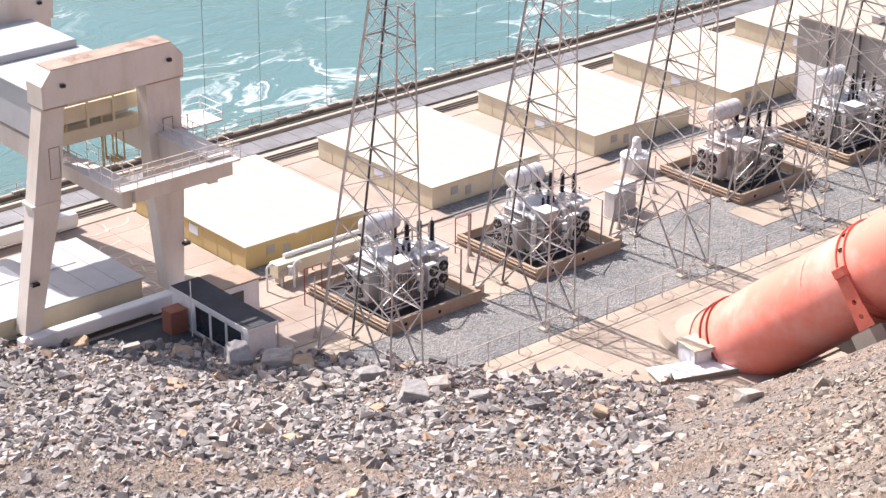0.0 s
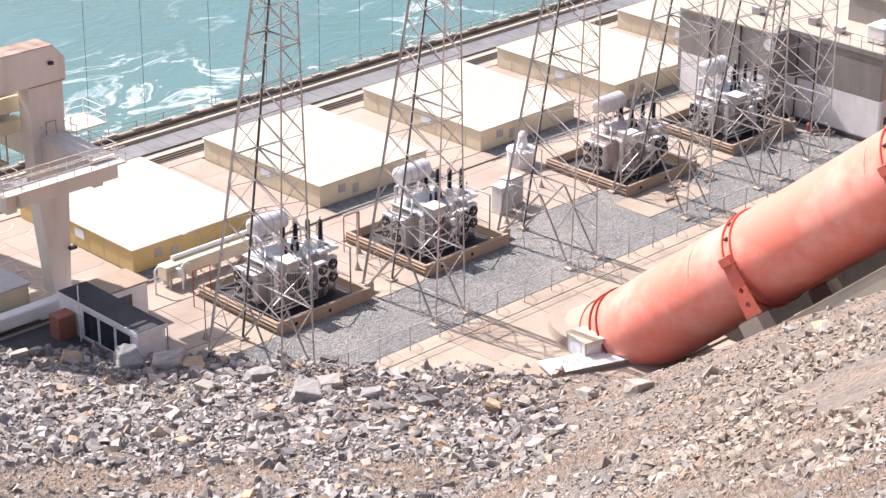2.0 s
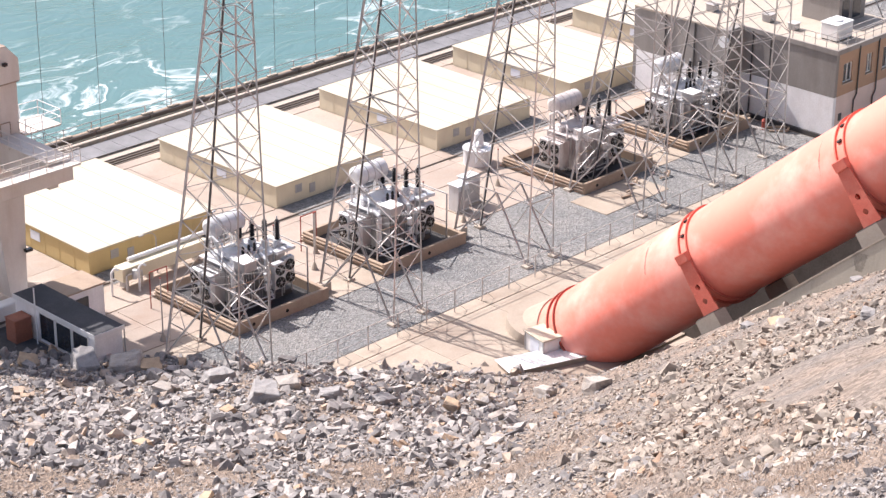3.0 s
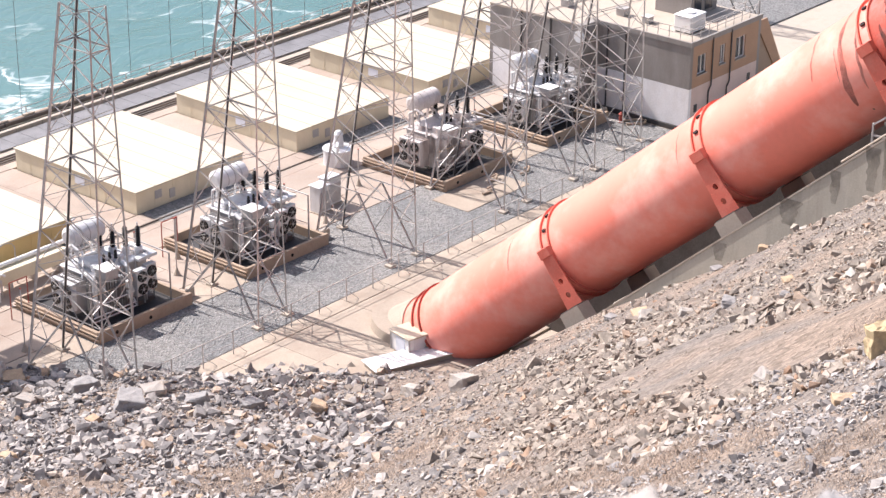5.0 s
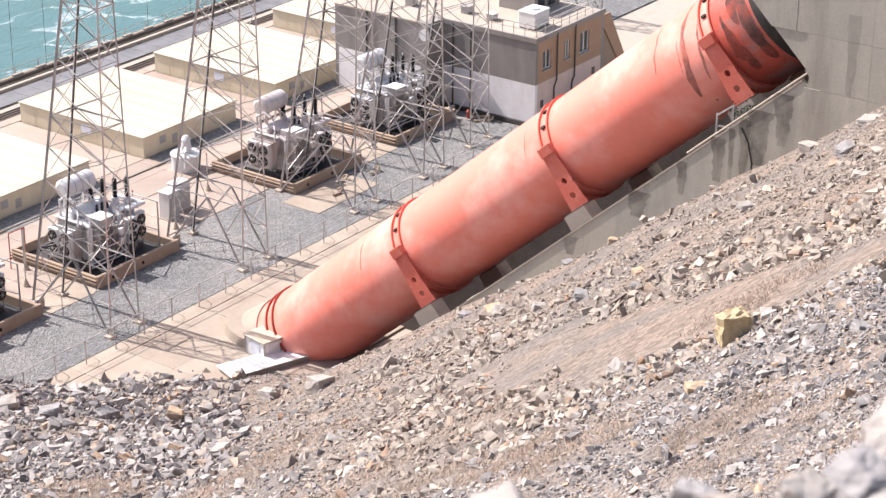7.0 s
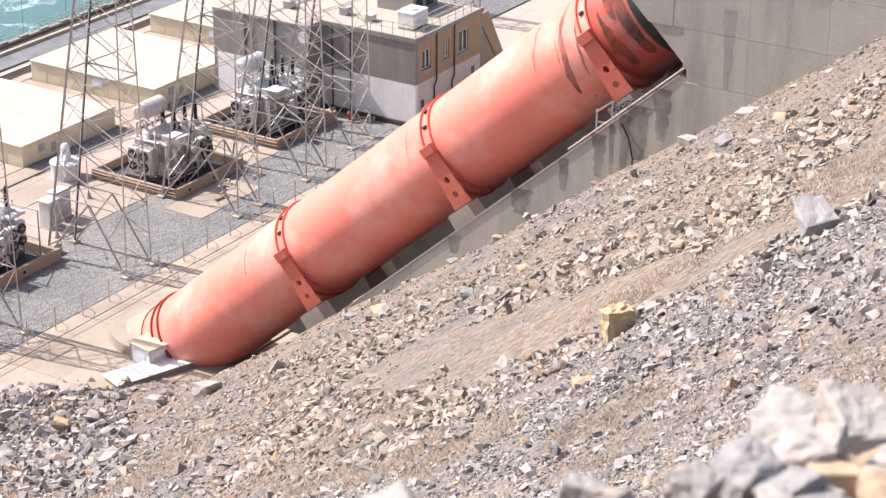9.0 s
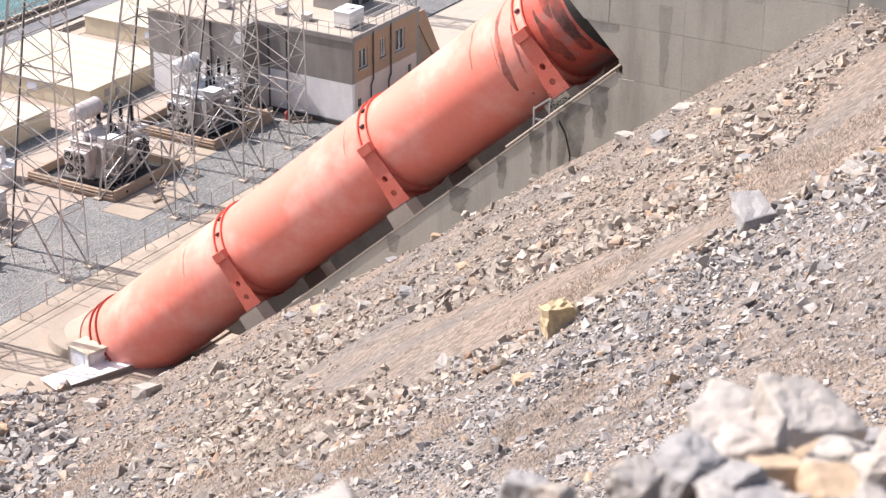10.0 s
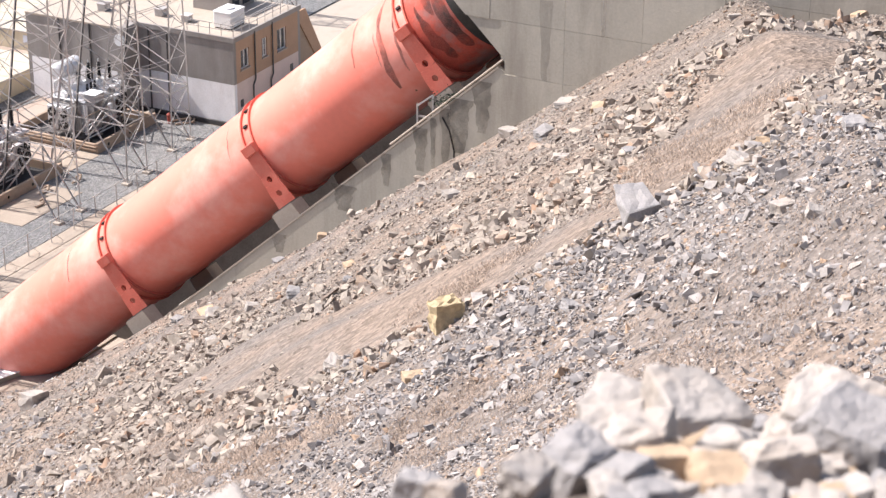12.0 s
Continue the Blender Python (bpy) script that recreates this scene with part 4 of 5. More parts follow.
for y in (117.35, 136.6, 137.5):
    part("crane_rail", box((30, y - 0.07, -0.05), (260, y + 0.07, 0.12)), RAIL, track)
    part("rail_bed", box((30, y - 0.32, -0.1), (260, y - 0.1, 0.035)), RAIL, track)
walkway = thing("quay_grating", "grey steel grating walkway along the quay", "grating", kind="structure")
for i in range(0, 110):
    part("grating_panel", box((40 + i * 2.0 + 0.02, 138.9, -0.05), (42 + i * 2.0 - 0.02, 141.5, 0.06)), GRATING, walkway)

# ---- paving of the yard ----
paving = thing("yard_paving", "stained beige concrete paving of the yard", "paving", kind="structure")
slab_field(paving, "slab", 60, 168, 113.2, 119.3, 6.0, 3.05, PAVING, 0.03)
slab_field(paving, "slab", 60, 168, 135.0, 136.2, 6.0, 1.2, PAVING, 0.03)
slab_field(paving, "slab", 54, 83.4, 119.4, 134.8, 3.6, 3.1, PAVING, 0.03)
for a, b in ((95.9, 102.2), (114.6, 120.8), (133.2, 138.3), (150.7, 156.0)):
    slab_field(paving, "slab", a, b, 119.4, 134.9, 3.1, 3.9, PAVING, 0.03)
for a, b in ((54, 84.6), (93.9, 99.2), (108.5, 122.2), (131.5, 136.1)):
    slab_field(paving, "slab", a, b, 106.4, 113.1, 3.4, 3.3, PAVING, 0.03)
for a, b in ((94.0, 99.2), (131.6, 136.1)):
    slab_field(paving, "slab", a, b, 103.4, 106.3, 2.6, 2.9, CONCRETE, 0.06)
slab_field(paving, "slab", 120.4, 128.5, 99.6, 103.5, 4.0, 3.9, CONCRETE, 0.07)
slab_field(paving, "slab", 78.0, 84.6, 103.6, 106.3, 3.2, 2.6, CONCRETE, 0.06)
forecourt = thing("forecourt_slabs", "sunlit beige concrete slabs in front of the gravel", "paving", kind="structure")
slab_field(forecourt, "slab", 72, 152, 81.5, 94.6, 4.2, 4.3, CONCRETE, 0.03, joint=0.03)
slab_field(forecourt, "slab", 72, 152, 94.62, 96.1, 4.2, 1.48, CONCRETE, 0.05, joint=0.03)
# sealed cracks: pale bands over the old slabs
rng = random.Random(11)
for i in range(22):
    x, y, q = rng.uniform(66, 83), rng.uniform(119.8, 134.3), rng.choice((0, 90, 35, -40)) + rng.uniform(-15, 15)
    for k in range(6):
        run = rng.uniform(0.7, 1.8)
        nx, ny = x + run * cos(radians(q)), y + run * sin(radians(q))
        if not (64 < nx < 83.2 and 119.6 < ny < 134.6):
            break
        seal = part("sealed_crack", box((0, -0.06, 0.045), (run + 0.05, 0.06, 0.055)), MARKING, paving)
        seal.matrix_basis = pose(x, y, 0.0005 * k, 0, 0, q)
        x, y, q = nx, ny, q + rng.choice((-60, -25, 15, 30, 70))
# thin dark slab over the paving before the shed
tagged(new("dark_apron", mesh_of(box((62, 104.5, -0.05), (74.3, 116.6, 0.055)), "dark_apron", ASPHALTROOF)), "dark flat slab in front of the white shed", "asphalt", kind="structure")

# dark strips before the houses: their cast shadow, laid in the gravel material
for x0 in (83.65, 102.4, 120.95, 138.5):
    tagged(new("shadow_strip", mesh_of(box((x0 + 0.3, 116.9, 0.0), (x0 + 12.2, 119.3, 0.06)), "shadow_strip", GRAVEL)), "dark grey strip painting the shadow before a hatch house", "gravel", kind="structure")

# ---- fence ----
fence = thing("yard_fence", "low steel post and wire fence at the gravel edge", "fence", at=(0, 95.5, 0.08))
for i in range(24):
    x = 75.4 + 2.9 * i
    bar("post", (x, 0, 0), (x, 0, 1.85), 0.06, STEEL, fence)
    bar("stay", (x, 0, 0.9), (x + 0.9, -0.35, 0.0), 0.035, STEEL, fence)
for z in (0.35, 0.9, 1.4):
    bar("wire", (75.4, 0, z), (142.1, 0, z), 0.018, STEEL, fence)
bar("top_rail", (75.4, 0, 1.83), (142.1, 0, 1.83), 0.05, STEEL, fence)

# ---- gantry crane ----
gc = thing("gantry_crane", "weathered beige steel gantry crane standing on rails", "crane", at=(0, 118, 0))


def leg(outline, y0, y1):
    return prism(outline, 1, y0, y1)


NEAR = [(63.6, 1.3), (64.9, 1.3), (67.2, 10.4), (68.1, 17.8), (66.3, 17.8), (65.2, 10.8)]
FAR = [(75.6, 1.3), (77.0, 1.3), (77.4, 9.0), (77.5, 17.8), (74.6, 17.8), (74.8, 9.2)]
for shift, back in ((0.0, False), (17.5, True)):
    for outline in (NEAR, FAR):
        l = part("leg", leg(outline, shift - 0.05, shift + 1.25), CRANE, gc)
        z = 10.6
        part("flange_band", prism([(min(o[0] for o in outline[2:4]) - 2.25, z - 0.12), (outline[2][0] + 0.06, z - 0.12), (outline[2][0] + 0.06, z + 0.12), (min(o[0] for o in outline[2:4]) - 2.25, z + 0.12)] if outline is NEAR else [(74.7, 8.9), (77.46, 8.9), (77.46, 9.15), (74.7, 9.15)], 1, shift - 0.1, shift + 1.3), CRANE, l)
    beam = part("portal_beam", prism([(66.2, 17.6), (66.2, 19.2), (67.0, 20.2), (76.7, 20.2), (77.6, 19.2), (77.6, 17.6)], 1, shift - 0.35, shift + 1.65), CRANE, gc)
    part("top_plate", box((67.0, shift - 0.3, 20.2), (76.7, shift + 1.6, 20.26)), CRANETOP, beam, "rust stained top plate")
    for x in (67.6, 76.2):
        part("lamp", box((x, shift - 0.65, 18.9), (x + 0.35, shift - 0.35, 19.15), 0.04), BLACK, beam, "small black floodlight")
    sill = part("sill_beam", box((63.0, shift - 0.9, 0.35), (78.2, shift + 0.1, 1.35), 0.08), WHITEPAINT, gc, "white end carriage beam")
    for x in (63.8, 66.2, 74.6, 77.2):
        part("bogie", box((x - 0.9, shift - 0.85, 0.12), (x + 0.9, shift - 0.1, 0.7), 0.08), WHITEPAINT, gc)
for x, n0 in ((64.3, 5.0), (76.9, 4.6), (77.2, 9.8)):
    part("floodlight", box((x, -0.5, n0), (x + 0.6, -0.1, n0 + 0.22), 0.04), BLACK, gc, "black floodlight on a bracket")
for x in (66.6, 75.9):
    leaf = part("door", box((x, -0.09, 12.4), (x + 0.75, -0.05, 14.6), 0.01), CRANE, gc, "narrow access door")
    for a, b in (((x - 0.05, 12.35), (x, 14.65)), ((x + 0.75, 12.35), (x + 0.8, 14.65)), ((x, 14.6), (x + 0.75, 14.65)), ((x, 12.35), (x + 0.75, 12.4))):
        part("door_frame", box((a[0], -0.11, a[1]), (b[0], -0.052, b[1])), BUND, leaf)
for x0, x1 in ((66.25, 68.12), (74.58, 77.52)):
    part("joint_seam", box((x0, -0.37, 17.5), (x1, 1.67, 17.6)), BUND, gc, "dirty bolted joint")
for x in (68.8, 70.9, 73.0):
    bar("trolley_post", (x, 1.8, 14.6), (x, 1.8, 17.3), 0.16, WALLCREAM, gc)
bar("trolley_pipe", (68.2, 1.75, 16.7), (75.4, 1.75, 16.7), 0.3, WALLCREAM, gc, "rod", label="cream pipe along the trolley")
part("hook_cage", box((72.6, 1.5, 11.6), (73.6, 2.6, 11.75), 0.02), WALLGOLD, gc)
for x, y in ((72.65, 1.55), (73.55, 1.55), (72.65, 2.55), (73.55, 2.55)):
    bar("cage_post", (x, y, 11.7), (x, y, 13.8), 0.1, WALLGOLD, gc)
# bridge girders and the walkway out over the yard
part("girder", box((68.4, -6.2, 11.6), (69.2, 17.5, 13.2), 0.04), CRANE, gc)
part("girder", box((75.4, -6.2, 11.6), (76.2, 17.5, 13.6), 0.04), CRANE, gc)
part("front_beam", box((69.2, -6.6, 12.0), (77.2, -5.9, 13.3), 0.04), CRANE, gc)
for x0, x1 in ((67.6, 69.4), (75.2, 77.2)):
    deck = part("walkway_deck", box((x0, -6.4, 13.2 if x0 < 70 else 13.62), (x1, -0.1, 13.3 if x0 < 70 else 13.7)), CRANE, gc)
    for xx in (x0 + 0.05, x1 - 0.05):
        for z in (0.55, 1.1):
            bar("rail", (xx, -6.4, 13.5 + z), (xx, -0.3, 13.5 + z), 0.04, CRANE, deck)
        for k in range(5):
            bar("rail_post", (xx, -6.4 + 1.5 * k, 13.4), (xx, -6.4 + 1.5 * k, 14.6), 0.04, CRANE, deck)
front = part("front_deck", box((67.6, -7.3, 13.25), (77.4, -6.3, 13.4)), CRANE, gc)
for yy in (-7.25, -6.35):
    for z in (0.55, 1.1):
        bar("rail", (67.6, yy, 13.4 + z), (77.4, yy, 13.4 + z), 0.04, CRANE, front)
    for k in range(8):
        bar("rail_post", (67.6 + 1.4 * k, yy, 13.4), (67.6 + 1.4 * k, yy, 14.5), 0.04, CRANE, front)
# trolley with its house
trolley = part("trolley_house", box((67.6, 3.6, 14.0), (75.4, 9.8, 17.5), 0.08), GREYSHEET, gc, "pale grey trolley house")
part("house_roof", box((67.4, 3.4, 17.5), (75.6, 10.0, 17.65), 0.02), GREYSHEET, trolley)
part("upper_house", box((67.8, 9.9, 14.0), (75.2, 16.4, 18.2), 0.08), GREYSHEET, gc, "pale grey winch house")
part("trolley_beam", box((68.2, 1.9, 15.2), (75.4, 2.9, 16.4), 0.05), WALLCREAM, gc, "yellow trolley beam")
part("trolley_beam", box((68.2, 2.0, 13.6), (75.4, 3.0, 14.6), 0.05), WALLCREAM, gc)
for x in (69.4, 72.2):
    bar("hook_frame", (x, 2.2, 11.0), (x, 2.2, 15.2), 0.14, WALLGOLD, gc)
part("hook_block", box((69.5, 1.9, 10.8), (70.4, 2.6, 12.2), 0.1), BLACK, gc, "black hook block")
part("side_platform", box((77.5, -0.6, 13.5), (80.6, 2.2, 13.62)), CRANE, gc)
for z in (0.55, 1.1):
    for a, b in (((77.5, -0.6), (80.6, -0.6)), ((80.6, -0.6), (80.6, 2.2)), ((80.6, 2.2), (77.5, 2.2))):
        bar("rail", (*a, 13.62 + z), (*b, 13.62 + z), 0.05, WHITEPAINT, gc)
for x, y in ((77.6, -0.6), (79, -0.6), (80.6, -0.6), (80.6, 2.2), (79, 2.2)):
    bar("rail_post", (x, y, 13.6), (x, y, 14.75), 0.05, WHITEPAINT, gc)

# ---- sheds beside the crane ----
shed = thing("white_shed", "white walled shed with a flat dark bitumen roof", "shed", at=(74.5, 106.4, 0))
part("wall", box((0, 0, -0.05), (2.3, 9.4, 2.6)), WHITEWALL, shed)
part("roof", box((-0.1, -0.1, 2.6), (2.4, 9.5, 2.75), 0.02), ASPHALTROOF, shed, "dark bitumen roof")
part("annex", box((2.3, 6.6, -0.05), (5.7, 9.3, 2.6)), WHITEWALL, shed)
part("annex_roof", box((2.4, 6.5, 2.6), (5.85, 9.4, 2.74), 0.02), BUND, shed, "brown stained flat roof")
for k in range(3):
    p = part("door_panel", box((-0.05, 0.75 + k * 1.95, 0.3), (0.02, 2.45 + k * 1.95, 2.2)), GLASSDARK, shed, "dark sliding panel")
    for y in (0.68 + k * 1.95, 2.46 + k * 1.95):
        part("frame", box((-0.09, y, 0.2), (0.0, y + 0.08, 2.35)), WHITEPAINT, p)
part("fascia", box((-0.14, -0.14, 2.45), (-0.1, 9.5, 2.78)), WHITEPAINT, shed)
part("fascia", box((-0.14, -0.18, 2.45), (2.44, -0.14, 2.78)), WHITEPAINT, shed)
part("window", box((3.2, 6.54, 1.2), (4.3, 6.6, 2.1)), GLASSDARK, shed)
part("downpipe", round_bar((2.42, -0.12, 0), (2.42, -0.12, 2.6), 0.05, 8), STEEL, shed)
rb = thing("rust_red_bin", "rust red steel box standing by the shed", "box", at=(72.9, 113.6, 0))
part("body", box((0, 0, -0.05), (1.4, 1.2, 1.75), 0.04), RUST, rb)
part("lid", box((-0.04, -0.04, 1.75), (1.44, 1.24, 1.82), 0.02), RUST, rb)
store = thing("grey_store", "low store with a grey sheet roof and beige wall", "building", at=(56, 119.6, 0))
part("wall", box((0, 0, -0.05), (18.4, 9.0, 2.1)), WALLCREAM, store)
for k in range(19):
    part("roof_sheet", box((-0.2 + k * 0.985, -0.25, 2.1), (0.77 + k * 0.985, 9.2, 2.22 + 0.015 * (k % 2))), GREYSHEET, store)
for k in range(3):
    part("skylight", box((4.0 + k * 4.5, 5.2, 2.24), (7.0 + k * 4.5, 8.0, 2.3)), WHITEPAINT, store)
pole = thing("flag_pole", "thin white pole beside the shed", "pole", at=(74.0, 112.6, 0))
part("shaft", round_bar((0, 0, -0.05), (0, 0, 4.4), 0.05, 8), WHITEPAINT, pole)


def street_lamp(x, y, h, turn):
    t = thing("street_lamp", "slim grey street lamp with a curved arm", "lamp", at=(x, y, 0), turn=turn, group="yard lamps")
    part("shaft", round_bar((0, 0, -0.05), (0, 0, h), 0.06, 8, 0.045), STEEL, t)
    part("arm", rods([(0, 0, h), (-0.25, 0, h + 0.35), (-0.7, 0, h + 0.5), (-1.2, 0, h + 0.5)], 0.035), STEEL, t)
    part("head", box((-1.6, -0.1, h + 0.43), (-1.15, 0.1, h + 0.54), 0.03), FINGREY, t)


street_lamp(87.6, 116.3, 3.0, 0)
street_lamp(92.0, 113.6, 4.6, 20)
for x, y, h in ((80.7, 106.9, 4.8), (96.5, 108.4, 4.6), (94.9, 111.2, 3.2), (98.6, 110.6, 3.4), (109.6, 109.8, 3.0), (111.2, 106.8, 3.2), (118.8, 110.2, 3.2), (132.6, 109.0, 3.2), (134.9, 111.0, 3.2)):
    t = thing("yard_post", "thin rusty steel post with a conical foot", "post", at=(x, y, 0.04), group="yard posts")
    part("shaft", round_bar((0, 0, 0), (0, 0, h), 0.05, 8), STEEL, t)
    part("foot", round_bar((0, 0, 0), (0, 0, 0.6), 0.28, 12, 0.06), KERB, t)
    part("cap", round_bar((0, 0, h), (0, 0, h + 0.08), 0.07, 8), BRICKRED, t)
for x in (83.3, 98.0):
    t = thing("pipe_gate", "oxide red pipe frame beside a bund", "frame", at=(x, 111.6, 0.04), group="pipe frames")
    for dx in (0, 1.6):
        bar("post", (dx, 0, 0), (dx, 0, 2.9), 0.09, BRICKRED, t, "rod")
    bar("cross_bar", (0, 0, 2.9), (1.6, 0, 2.9), 0.08, BRICKRED, t, "rod")

duct = thing("cable_duct", "beige box duct with a white pipe on top", "duct", at=(83.7, 115.4, 0))
part("box", box((0, 0, 0.7), (8.2, 1.1, 1.75), 0.03), WALLCREAM, duct)
part("pipe", round_bar((1.2, 0.9, 1.95), (8.8, 0.9, 1.95), 0.17, 12), WHITEPAINT, duct)
for k in range(4):
    part("trestle", box((0.4 + 2.3 * k, 0.1, -0.05), (0.6 + 2.3 * k, 1.0, 0.7)), STEEL, duct)
part("valve", round_bar((0.9, -0.3, 0.9), (0.9, -0.3, 1.6), 0.2, 12), TANKGREY, duct)
part("bent_pipe", rods([(1.6, -0.2, 0), (1.6, -0.2, 1.3), (0.2, -0.2, 1.3), (0.2, -0.2, 0)], 0.08), STEEL, duct)
for x, y in ((82.6, 115.3), (84.6, 114.6)):
    t = thing("vent_pipe", "white bent vent pipe in the paving", "pipe", at=(x, y, 0.03), group="vent pipes")
    part("tube", rods([(0, 0, 0), (0, 0, 1.9), (0.25, -0.1, 2.2), (0.5, -0.2, 2.0)], 0.09), WHITEPAINT, t)

# drum, cabinets and hydrant between the bays
drum = thing("filter_drum", "pale grey round oil drum with a domed valve", "tank", at=(121.4, 115.0, 0.03))
part("shell", round_bar((0, 0, -0.05), (0, 0, 1.3), 1.25, 28), TANKGREY, drum)
part("rim", round_bar((0, 0, 1.3), (0, 0, 1.42), 1.33, 28), TANKGREY, drum)
part("neck", round_bar((0.2, 0.1, 1.4), (0.2, 0.1, 2.6), 0.5, 16, 0.35), TANKGREY, drum)
part("valve_dome", round_bar((0.2, 0.1, 2.6), (0.2, 0.1, 2.9), 0.45, 16, 0.2), TANKGREY, drum)
part("side_pipe", rods([(-0.4, -0.3, 1.4), (-0.5, -0.5, 2.1), (-1.0, -0.9, 1.9), (-1.2, -1.0, 0.6)], 0.12), TANKGREY, drum)
for x, y, s in ((112.0, 108.2, 1.3), (113.7, 108.8, 1.5)):
    t = thing("control_cabinet", "pale grey steel control cabinet on a plinth", "cabinet", at=(x, y, 0.03), group="control cabinets")
    part("body", box((0, 0, 0.1), (s, 1.1, 2.1 + 0.15 * s), 0.03), TANKGREY, t)
    part("roof", box((-0.08, -0.08, 2.1 + 0.15 * s), (s + 0.08, 1.18, 2.18 + 0.15 * s), 0.02), TANKGREY, t)
    part("door", box((0.1, -0.04, 0.3), (s - 0.1, 0.0, 1.9), 0.01), FINGREY, t)
    part("plinth", box((-0.1, -0.1, -0.05), (s + 0.1, 1.2, 0.1)), KERB, t)
for x, y in ((127.2, 102.2), (124.8, 100.8), (130.4, 101.3)):
    t = thing("anchor_hook", "rusty bent anchor hook in the ground", "hook", at=(x, y, 0.07), group="anchor hooks")
    part("bent_bar", rods([(-0.9, 0.1, 0.12), (0, 0, 0.12), (0.35, 0.1, 0.4), (0.5, 0.4, 0.3), (0.25, 0.6, 0.12)], 0.1), BUND, t)
hyd = thing("fire_hydrant", "red hydrant with a hose lying beside a kerb", "hydrant", at=(145.6, 102.6, 0.02))
part("body", round_bar((0, 0, 0), (0, 0, 0.8), 0.18, 12), BRICKRED, hyd)
part("cap", round_bar((0, 0, 0.8), (0, 0, 1.0), 0.24, 12, 0.08), BRICKRED, hyd)
part("hose", rods([(0.2, 0, 0.1), (1.2, -0.6, 0.1), (2.0, -1.4, 0.1), (1.0, -1.9, 0.1), (-0.2, -0.8, 0.1)], 0.12), BUND, hyd)

# ---- control building ----
cb = thing("control_building", "flat-roofed control building, grey above and whitewashed below", "building", at=(147.6, 96.76, 0))
part("wall", box((0.0, 0, -0.1), (0.4, 11, 3.95)), WHITEWALL, cb)
part("wall", box((0.0, 0, 3.96), (0.4, 11, 8.0)), GREYWALL, cb)
part("wall", box((0.4, 0, -0.1), (11, 0.4, 3.95)), PINKWALL, cb)
part("wall", box((11.0, 0, -0.1), (11.4, 21, 8.0)), GREYWALL, cb)
part("wall", box((-1.8, 11, -0.1), (11, 11.4, 8.0)), GREYWALL, cb)
part("wall", box((-1.8, 11.4, -0.1), (-1.4, 21, 3.95)), WHITEWALL, cb)
part("wall", box((-1.8, 11.4, 3.96), (-1.4, 21, 8.0)), GREYWALL, cb)
part("wall", box((-1.8, 21, -0.1), (11.4, 21.4, 8.0)), GREYWALL, cb)
part("pier", box((-2.2, 10.2, -0.1), (-0.05, 11.0, 8.3), 0.05), GREYWALL, cb, "square grey concrete pier")
roof = part("roof", box((0.0, 0, 8.0), (11.4, 11.0, 8.18), 0.02), KERB, cb)
part("roof_slab", box((-1.9, 11.0, 8.0), (11.4, 21.4, 8.2), 0.02), KERB, cb)
part("parapet", box((-0.1, -0.1, 7.9), (11.5, 0.1, 8.35)), GREYWALL, roof)
part("parapet", box((-0.1, 0.1, 7.9), (0.1, 11.0, 8.35)), GREYWALL, roof)
# upper front wall with its window openings
OPEN = [(1.15, 2.55, 5.05, 6.85), (4.7, 5.6, 5.15, 6.95), (7.3, 8.9, 4.95, 7.0)]
xs = [0.4] + [v for o in OPEN for v in o[:2]] + [11.0]
for a, b in zip(xs[0::2], xs[1::2]):
    part("wall", box((a, 0, 3.96), (b, 0.4, 8.0)), ORANGEWALL, cb)
for a, b, lo, hi in OPEN:
    part("wall", box((a, 0, 3.96), (b, 0.4, lo)), ORANGEWALL, cb)
    part("wall", box((a, 0, hi), (b, 0.4, 8.0)), ORANGEWALL, cb)
    w = part("window", box((a + 0.08, 0.22, lo + 0.08), (b - 0.08, 0.26, hi - 0.08)), GLASSDARK, cb)
    for fx in (a, b - 0.09, (a + b) / 2 - 0.04):
        part("window_frame", box((fx, 0.12, lo), (fx + 0.09, 0.22, hi)), WHITEPAINT, w)
    for fz in (lo, hi - 0.09):
        part("window_frame", box((a + 0.09, 0.12, fz), (b - 0.09, 0.22, fz + 0.09)), WHITEPAINT, w)
    part("window_sill", box((a - 0.08, -0.12, lo - 0.1), (b + 0.08, 0.12, lo)), KERB, w)
for x, z0 in ((3.4, 3.6), (6.4, 3.2)):
    part("downpipe", rods([(x, -0.1, 8.1), (x, -0.1, z0), (x - 0.4, -0.1, z0 - 0.5), (x - 0.4, -0.1, 0)], 0.07), DARKSTEEL, cb, "dark downpipe")
for y in (5.2, 7.2):
    part("downpipe", rods([(-0.1, y + 1.8, 8.1), (-0.1, y + 1.8, 0)], 0.08), DARKSTEEL, cb, "dark downpipe")
for y in (14.2, 17.6):
    part("downpipe", rods([(-1.9, y, 8.1), (-1.9, y, 0)], 0.09), DARKSTEEL, cb, "dark downpipe")
part("horn", round_bar((-2.4, 10.6, 7.2), (-2.2, 10.6, 7.2), 0.55, 16), WHITEPAINT, cb, "pale round loudspeaker")
part("horn", round_bar((-2.4, 10.6, 2.6), (-2.2, 10.6, 2.6), 0.45, 16), WHITEPAINT, cb, "pale round loudspeaker")
for a, z in ((0.9, 1.6), (2.0, 0.9), (9.5, 2.4)):
    part("wall_vent", box((a, -0.05, z), (a + 0.45, 0.0, z + 0.7)), DARKSTEEL, cb)
part("plinth", box((-0.25, 0.0, -0.05), (-0.02, 10.2, 0.35)), DARKSTEEL, cb)
for y in (0.15, 1.3):
    for z in (8.9, 9.4):
        bar("roof_rail", (0.3, y, z), (11.0, y, z), 0.05, STEEL, roof)
